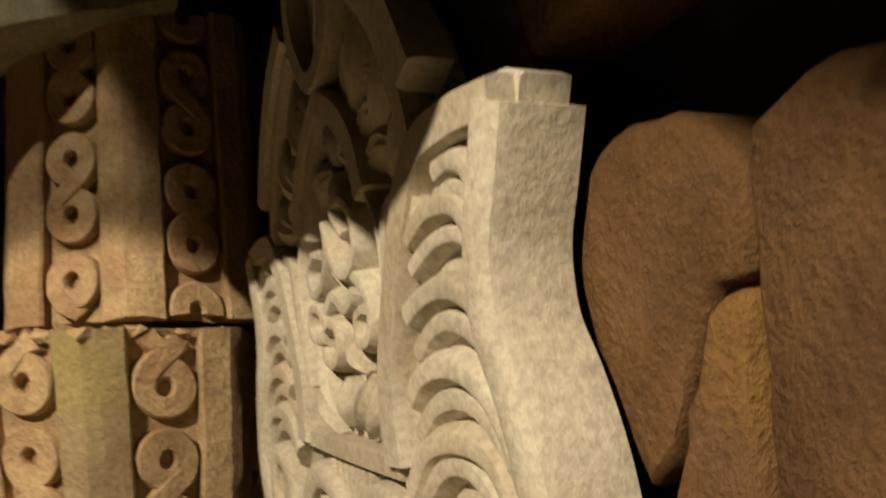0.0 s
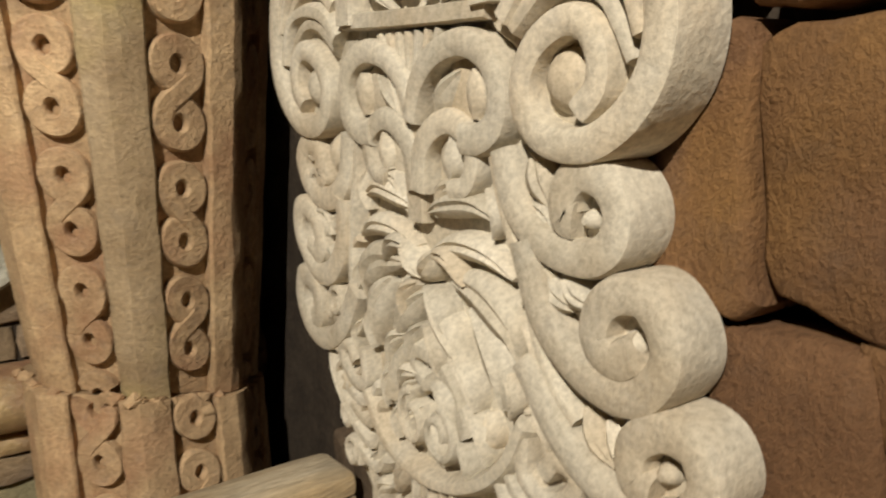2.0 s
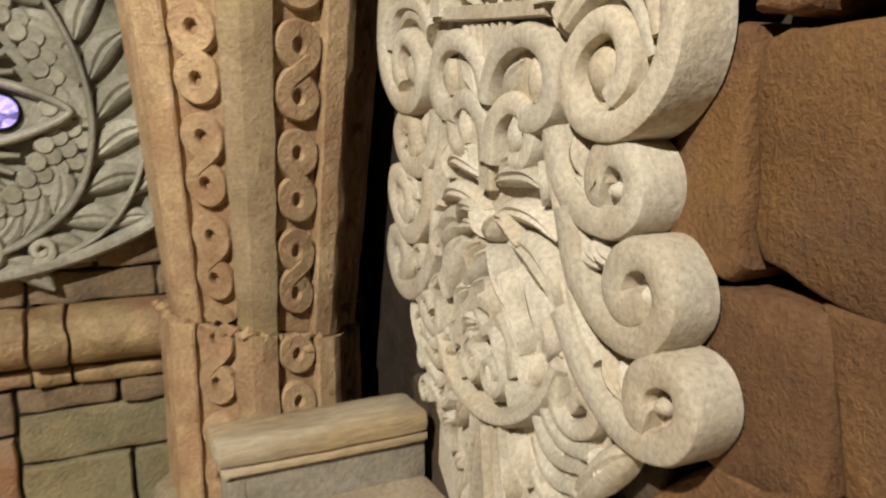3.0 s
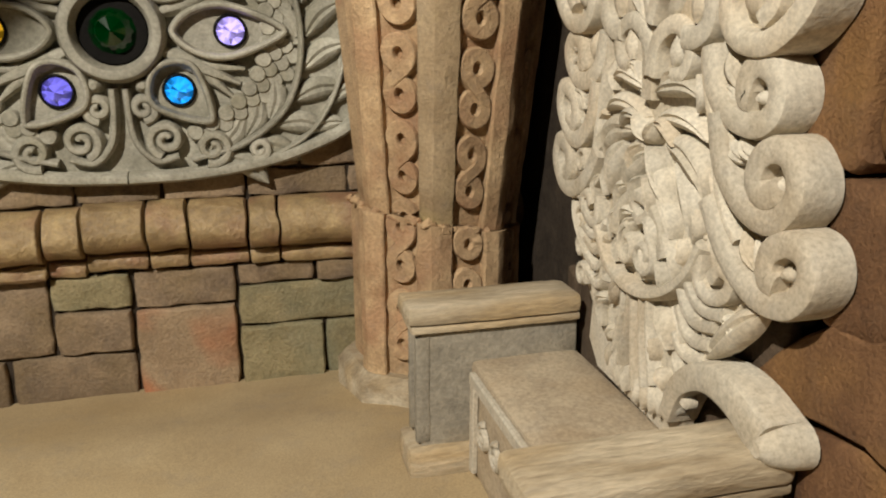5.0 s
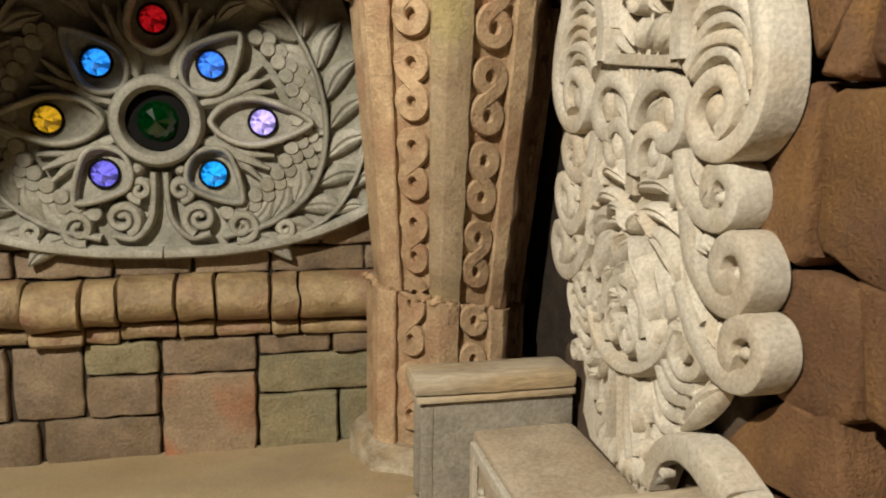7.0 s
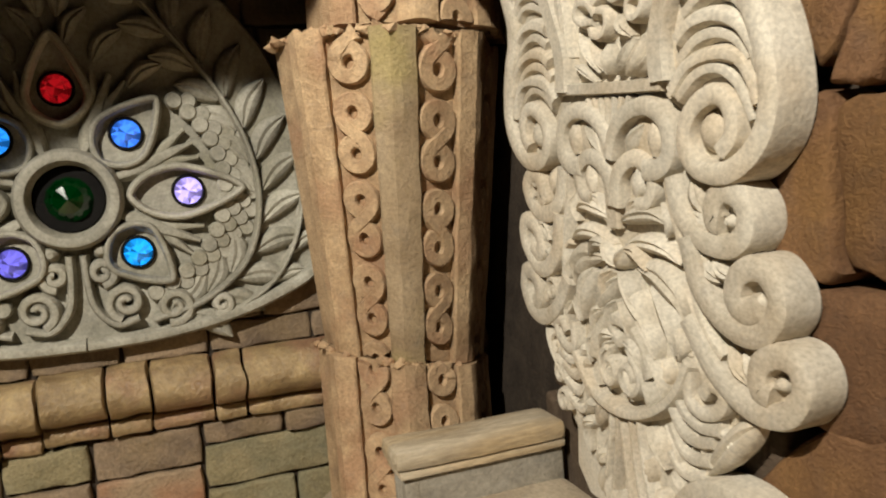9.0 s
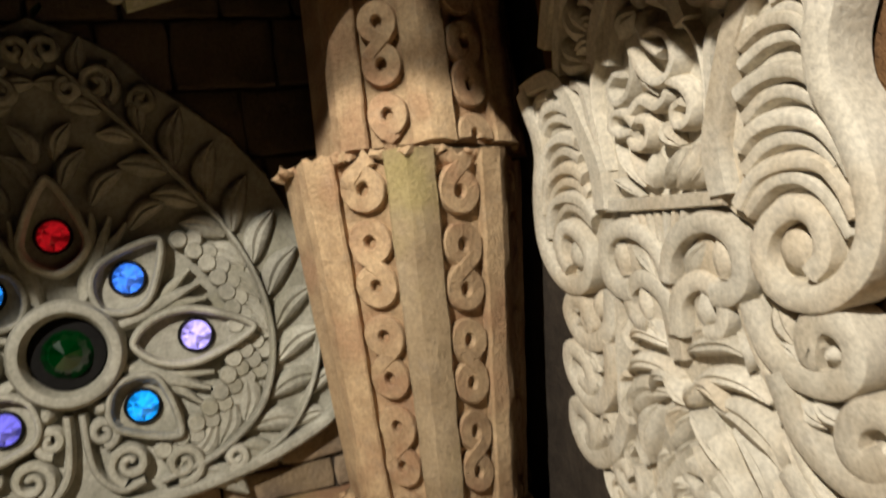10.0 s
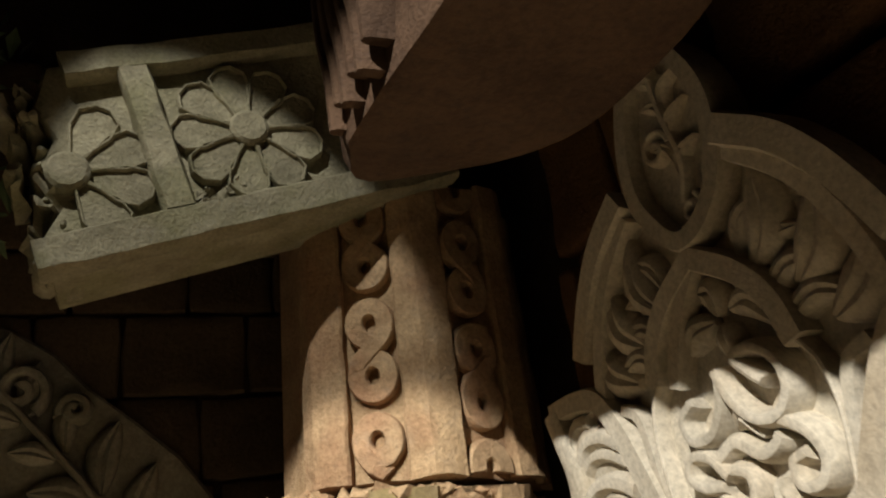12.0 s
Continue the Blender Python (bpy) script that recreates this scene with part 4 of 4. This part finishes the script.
# broad tongues between the eyes
for ang in (22, 68, -24):
    for k in (-1, 0, 1):
        a0, a1 = radians(ang), radians(ang + k * 7)
        cut("tongue", lambda b, F, a0=a0, a1=a1, k=k: sweep(b, curve((0.20 * math.cos(a0), 0.20 * math.sin(a0)), (0.36 * math.cos(a0), 0.36 * math.sin(a0)), (0.60 * math.cos(a1), 0.60 * math.sin(a1)), n=12), lambda t: 0.012 + 0.035 * math.sin(math.pi * min(1, t * 1.05)) , 0.036 if k else 0.045, F, ROUND))
cut("hub", lambda b, F: (disc(b, 0, 0, 0.235, F, 0, 0.02, 40), sweep(b, ringline(0, 0, 0.195, 48), 0.042, 0.085, F, ROUND, 0, True)), False, "smooth round hub ring")
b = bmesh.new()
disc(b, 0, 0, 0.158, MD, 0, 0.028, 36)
part("hub_setting", b, NEARBLACK, med)
# The green sparkle is a faint glow put into its facets
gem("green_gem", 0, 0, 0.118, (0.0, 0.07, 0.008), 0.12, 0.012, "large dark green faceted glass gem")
# scales at both sides
rnd = random.Random(9)
for row in range(4):
    for k in range(15 - row):
        a = radians(-62 + 7.6 * k + 3.8 * (row % 2))
        r = 0.66 + 0.042 * row
        cut("scale", lambda b, F, a=a, r=r: disc(b, r * 1.05 * math.cos(a), r * 0.86 * math.sin(a) + 0.03, 0.041, F, 0, 0.010 + 0.007 * (4 - row), 14, 0.008))
# the wreath: a branch up each side with leaves in and out
branch = curve((0.30, -0.60), (0.55, -0.53), (0.76, -0.36), (0.845, -0.10), (0.82, 0.18), (0.70, 0.46), (0.50, 0.75), (0.28, 1.02), (0.10, 1.22), n=44)
cut("branch", lambda b, F: sweep(b, branch, lambda t: 0.020 - 0.008 * t, 0.05, F), label="leafy branch of the wreath")
for i in range(3, 43, 3):
    p = Vector(branch[i])
    d = (Vector(branch[i + 1]) - Vector(branch[i - 1])).normalized()
    o = Vector((d.y, -d.x))
    k = 1.0 if i < 34 else 0.75
    cut("wreath_leaf", lambda b, F, p=p, d=d, o=o, k=k: leaf(b, p + o * 0.02, p + (o * 0.215 + d * 0.17) * k, 0.058 * k, F, 0.032, 0.10))
    if i > 17 or i in (3, 6, 9):
        cut("wreath_leaf", lambda b, F, p=p, d=d, o=o, k=k: leaf(b, p - o * 0.02, p + (-o * 0.15 + d * 0.16) * k, 0.056 * k, F, 0.03, -0.10))
outer = curve((0.62, -0.63), (0.86, -0.50), (1.0, -0.30), (1.06, -0.05), (1.03, 0.22), n=18)
cut("outer_branch", lambda b, F: sweep(b, outer, 0.014, 0.045, F))
for i in range(5, 17, 3):
    p, d = Vector(outer[i]), (Vector(outer[i + 1]) - Vector(outer[i - 1])).normalized()
    o = Vector((d.y, -d.x))
    cut("wreath_leaf", lambda b, F, p=p, d=d, o=o: leaf(b, p, p + o * 0.09 + d * 0.15, 0.045, F, 0.03, 0.1))
# bottom scrolls and rim
cut("rim", lambda b, F: sweep(b, curve((0.004, -0.685), (0.35, -0.67), (0.70, -0.61), (1.0, -0.50), (1.12, -0.41), n=24), 0.034, 0.055, F, ROUND), label="rounded lower rim")
for cx, cy, r, t, a in ((0.40, -0.545, 0.085, 1.6, 250), (0.19, -0.50, 0.085, -1.6, 250), (0.10, -0.35, 0.06, 1.5, 270), (0.62, -0.56, 0.05, 1.4, 230)):
    cut("scroll", lambda b, F, c=(cx, cy, r, t, a): sweep(b, spiral(c[0], c[1], c[2], 0.014, c[3], c[4]), lambda t: 0.030 - 0.010 * t, 0.05, F), label="curled scroll")
cut("scroll_link", lambda b, F: sweep(b, curve((0.03, -0.26), (0.035, -0.40), (0.06, -0.52), (0.14, -0.60), (0.24, -0.58), n=16), 0.022, 0.05, F))
cut("bead", lambda b, F: boss(b, 0.105, -0.245, 0.042, F, 0.055))
for p, q in (((0.05, 0.70), (0.16, 0.86)), ((0.16, 0.62), (0.30, 0.76)), ((0.04, 0.82), (0.12, 0.98)), ((0.30, 0.50), (0.46, 0.60))):
    cut("leaf", lambda b, F, p=p, q=q: leaf(b, p, q, 0.045, F, 0.035, 0.15))
for cx, cy, r, t, a in ((0.24, 1.14, 0.09, 1.5, 300), (0.42, 1.06, 0.055, -1.4, 200), (0.13, 1.12, 0.05, 1.3, 90), (0.06, 1.30, 0.06, -1.3, 250)):
    cut("scroll", lambda b, F, c=(cx, cy, r, t, a): sweep(b, spiral(c[0], c[1], c[2], 0.012, c[3], c[4]), 0.022, 0.045, F))

# ---- the string course and the blocks of the medallion wall ----
BW = lambda u, v, h: Vector((u, 3.04 - h, v))
course = []
x = -2.6
rnd = random.Random(3)
for cutx in (-2.2, -1.75, -1.27, -1.0, -0.825, -0.535, -0.335, -0.045, 0.105, 0.62, 1.1, 1.6):
    x0, x1 = x + 0.006, cutx - 0.006
    b = bmesh.new()
    prof = [(0.0, 1.02)] + [(0.05 + 0.155 * math.sin(radians(a)), 0.895 + 0.125 * math.cos(radians(a))) for a in range(0, 181, 18)] + [(0.04, 0.765), (0.075, 0.755), (0.085, 0.735), (0.085, 0.70), (0.07, 0.682), (0.0, 0.68)]
    dz, dh = rnd.uniform(-0.018, 0.014), rnd.uniform(-0.022, 0.02)
    rr = []
    for i in range(7):
        t = i / 6
        s = 0.93 if i in (0, 6) else 1
        xx = x0 + (x1 - x0) * (0, 0.03, 0.25, 0.5, 0.75, 0.97, 1)[i]
        rr.append([b.verts.new(jit(BW(xx, 0.85 + (v - 0.85) * s + dz, h * s + dh), 0.013, 9)) for h, v in prof])
    for r0, r1 in zip(rr, rr[1:]):
        for j in range(len(prof) - 1):
            b.faces.new((r0[j], r0[j + 1], r1[j + 1], r1[j]))
    b.faces.new(rr[0])
    b.faces.new(rr[-1][::-1])
    part("moulding_stone", b, MOULD, wall_back)
    x = cutx


def block(x0, x1, z0, z1, m=BLOCK, proud=0.045, seed=0):
    b = bmesh.new()
    g = 0.0045
    stone_mesh(b, [(x0 + g, z0 + g), (x1 - g, z0 + g), (x1 - g, z1 - g), (x0 + g, z1 - g)], BW, proud, 0.013, seed, 0.012, 0.08)
    part("block", b, m, wall_back)


LOW = ((-1.38, -1.03, 0.25, 0.66, 0), (-1.02, -0.64, 0.48, 0.665, 1), (-1.02, -0.65, 0.245, 0.475, 0), (-0.63, -0.125, 0.465, 0.67, 0), (-0.64, -0.135, -0.02, 0.46, 2), (-1.25, -0.65, -0.02, 0.24, 0), (-0.12, 0.285, 0.555, 0.67, 0), (0.29, 0.75, 0.555, 0.67, 0), (-0.12, 0.75, 0.325, 0.55, 1), (-0.125, 0.325, -0.02, 0.32, 1), (0.33, 0.8, -0.02, 0.32, 1), (-1.95, -1.26, -0.02, 0.245, 0), (-1.95, -1.39, 0.25, 0.66, 0), (-2.6, -1.96, -0.02, 0.4, 0), (-2.6, -1.96, 0.4, 0.66, 0))
for i, (x0, x1, z0, z1, k) in enumerate(LOW):
    block(x0, x1, z0, z1, (BLOCK, GREENBLOCK, REDBLOCK)[k], 0.03 + 0.03 * ((i * 7) % 5) / 5, i)
z = 1.02
i = 100
while z < 4.3:
    zh = 0.15 if z < 1.1 else rnd.uniform(0.24, 0.34)
    x = -2.7
    while x < 1.9:
        w = rnd.uniform(0.3, 0.55)
        block(x, x + w, z, z + zh, BLOCK if z < 1.2 else DARKENEDROCK, rnd.uniform(0.02, 0.04), i)
        x += w
        i += 1
    z += zh

# ---- the rocks of the east wall ----
ROCKS = (
    ((0.53, 2.312), (0.487, 2.425), (0.423, 2.449), (0.362, 2.445), (0.31, 2.431), (0.268, 2.396), (0.251, 2.347), (0.267, 2.262), (0.31, 2.262), (0.333, 2.246), (0.378, 2.176), (0.413, 2.097), (0.452, 2.053), (0.515, 2.149)),
    ((0.303, 2.237), (0.26, 2.245), (0.259, 2.216), (0.28, 2.038), (0.296, 2.012), (0.338, 2.003), (0.411, 2.012), (0.373, 2.082), (0.358, 2.136), (0.319, 2.188)),
    ((0.107, 2.414), (0.158, 2.416), (0.228, 2.396), (0.239, 2.309), (0.253, 2.181), (0.268, 2.062), (0.259, 2.044), (0.198, 2.025), (-0.2, 2.025), (-0.2, 2.394)),
    ((0.401, 1.955), (0.352, 1.97), (0.247, 1.969), (-0.1, 1.959), (-0.1, 1.493), (0.225, 1.543), (0.28, 1.564), (0.367, 1.59), (0.393, 1.637)),
    ((0.468, 1.99), (0.413, 1.979), (0.403, 1.945), (0.412, 1.835), (0.401, 1.627), (0.378, 1.574), (0.426, 1.544), (0.524, 1.557), (0.651, 1.635), (0.577, 1.837)),
    ((0.47, 1.517), (0.403, 1.516), (0.22, 1.525), (0.207, 1.387), (0.2, 1.216), (0.259, 1.183), (0.366, 1.179), (0.458, 1.172), (0.489, 1.365)),
    ((0.25, 1.521), (0.225, 1.53), (-0.15, 1.51), (-0.15, 1.233), (0.182, 1.223), (0.194, 1.391)),
    ((0.651, 0.97), (0.521, 1.104), (0.422, 1.183), (0.319, 1.172), (0.243, 1.212), (0.181, 0.918), (0.263, 0.95), (0.471, 0.925), (0.629, 0.91)),
    ((0.461, 0.891), (0.262, 0.922), (0.177, 0.897), (0.149, 0.738), (0.471, 0.51)),
)
for i, poly in enumerate(ROCKS):
    b = bmesh.new()
    mid = sum((Vector(p) for p in poly), Vector((0, 0))) / len(poly)
    grown = [Vector(p) + (Vector(p) - mid).normalized() * 0.009 for p in poly]
    stone_mesh(b, grown, RK, 0.036 + 0.012 * ((i * 5) % 3), 0.014, 30 + i, 0.010, 0.10, 0.12)
    part("rock", b, ROCK, wall_rock)
# Last four rows, behind the throne: the gap's shade is put into the colour
for z0, z1, y0, y1, m in ((0.02, 0.42, -1.6, 2.0, ROCK), (0.43, 0.80, -1.6, -0.02, ROCK), (0.81, 1.14, -1.6, 0.0, ROCK), (1.16, 1.52, -1.8, -0.17, ROCK), (1.55, 2.0, -1.8, -0.12, ROCK), (2.03, 2.46, -1.8, -0.22, ROCK), (2.60, 3.05, -1.6, 1.9, ROCK), (3.06, 3.55, -1.6, 1.9, ROCK), (3.56, 4.1, -1.6, 1.9, ROCK), (0.43, 0.9, 0.60, 1.95, DARKENEDROCK), (0.91, 1.4, 0.56, 1.95, DARKENEDROCK), (1.41, 2.0, 0.68, 1.95, DARKENEDROCK), (2.02, 2.58, 0.66, 1.95, DARKENEDROCK)):
    y = y0
    while y < y1 - 0.1:
        w = min(rnd.uniform(0.28, 0.55), y1 - y)
        b = bmesh.new()
        q = lambda: rnd.uniform(-0.03, 0.03)
        stone_mesh(b, [(y + 0.012, z0 + 0.012 + abs(q())), (y + w - 0.012, z0 + 0.012), (y + w - 0.012 + q() * 0.3, z1 - 0.012), (y + 0.012, z1 - 0.012 - abs(q()))], RK, rnd.uniform(0.03, 0.055), 0.018, i, 0.011, 0.10, 0.12)
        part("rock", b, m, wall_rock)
        i += 1
        y += w

# ---- plants hanging in the dark: one beside the frieze, one unseen, added before the lamp to shade the rocks ----
def hanging_plant(at, count, spread, size, seed, label):
    b = bmesh.new()
    rnd = random.Random(seed)
    for k in range(count):
        c = Vector((at[0] + rnd.gauss(0, spread[0]), at[1] + rnd.gauss(0, spread[1]), at[2] + rnd.gauss(0, spread[2])))
        a, e = rnd.uniform(0, math.tau), rnd.uniform(-1.2, 0.4)
        d = Vector((math.cos(a) * math.cos(e), math.sin(a) * math.cos(e), math.sin(e)))
        s = d.cross(Vector((0, 0, 1))).normalized() * 0.022 * size
        up = d.cross(s).normalized() * 0.006
        ln = rnd.uniform(0.06, 0.11) * size
        vs = [b.verts.new(p) for p in (c, c + d * ln * 0.45 + s, c + d * ln - Vector((0, 0, 0.015)), c + d * ln * 0.45 - s, c + d * ln * 0.5 + up)]
        for f in ((0, 1, 4), (1, 2, 4), (2, 3, 4), (3, 0, 4)):
            b.faces.new([vs[j] for j in f])
    plant = new("hanging_plant", finish(b, 0))
    plant.data.materials.append(LEAFGREEN)
    tagged(plant, label, "plant", "", "stuff")


hanging_plant((-0.42, 2.15, 3.55), 70, (0.10, 0.06, 0.17), 1.0, 12, "dark green leafy plant hanging beside the frieze block")
# Added out of view to cast leaf shade on the upper rocks
hanging_plant((0.15, -0.68, 3.22), 26, (0.03, 0.03, 0.05), 0.7, 7, "small dark leafy plant added out of view in the lamp's light")
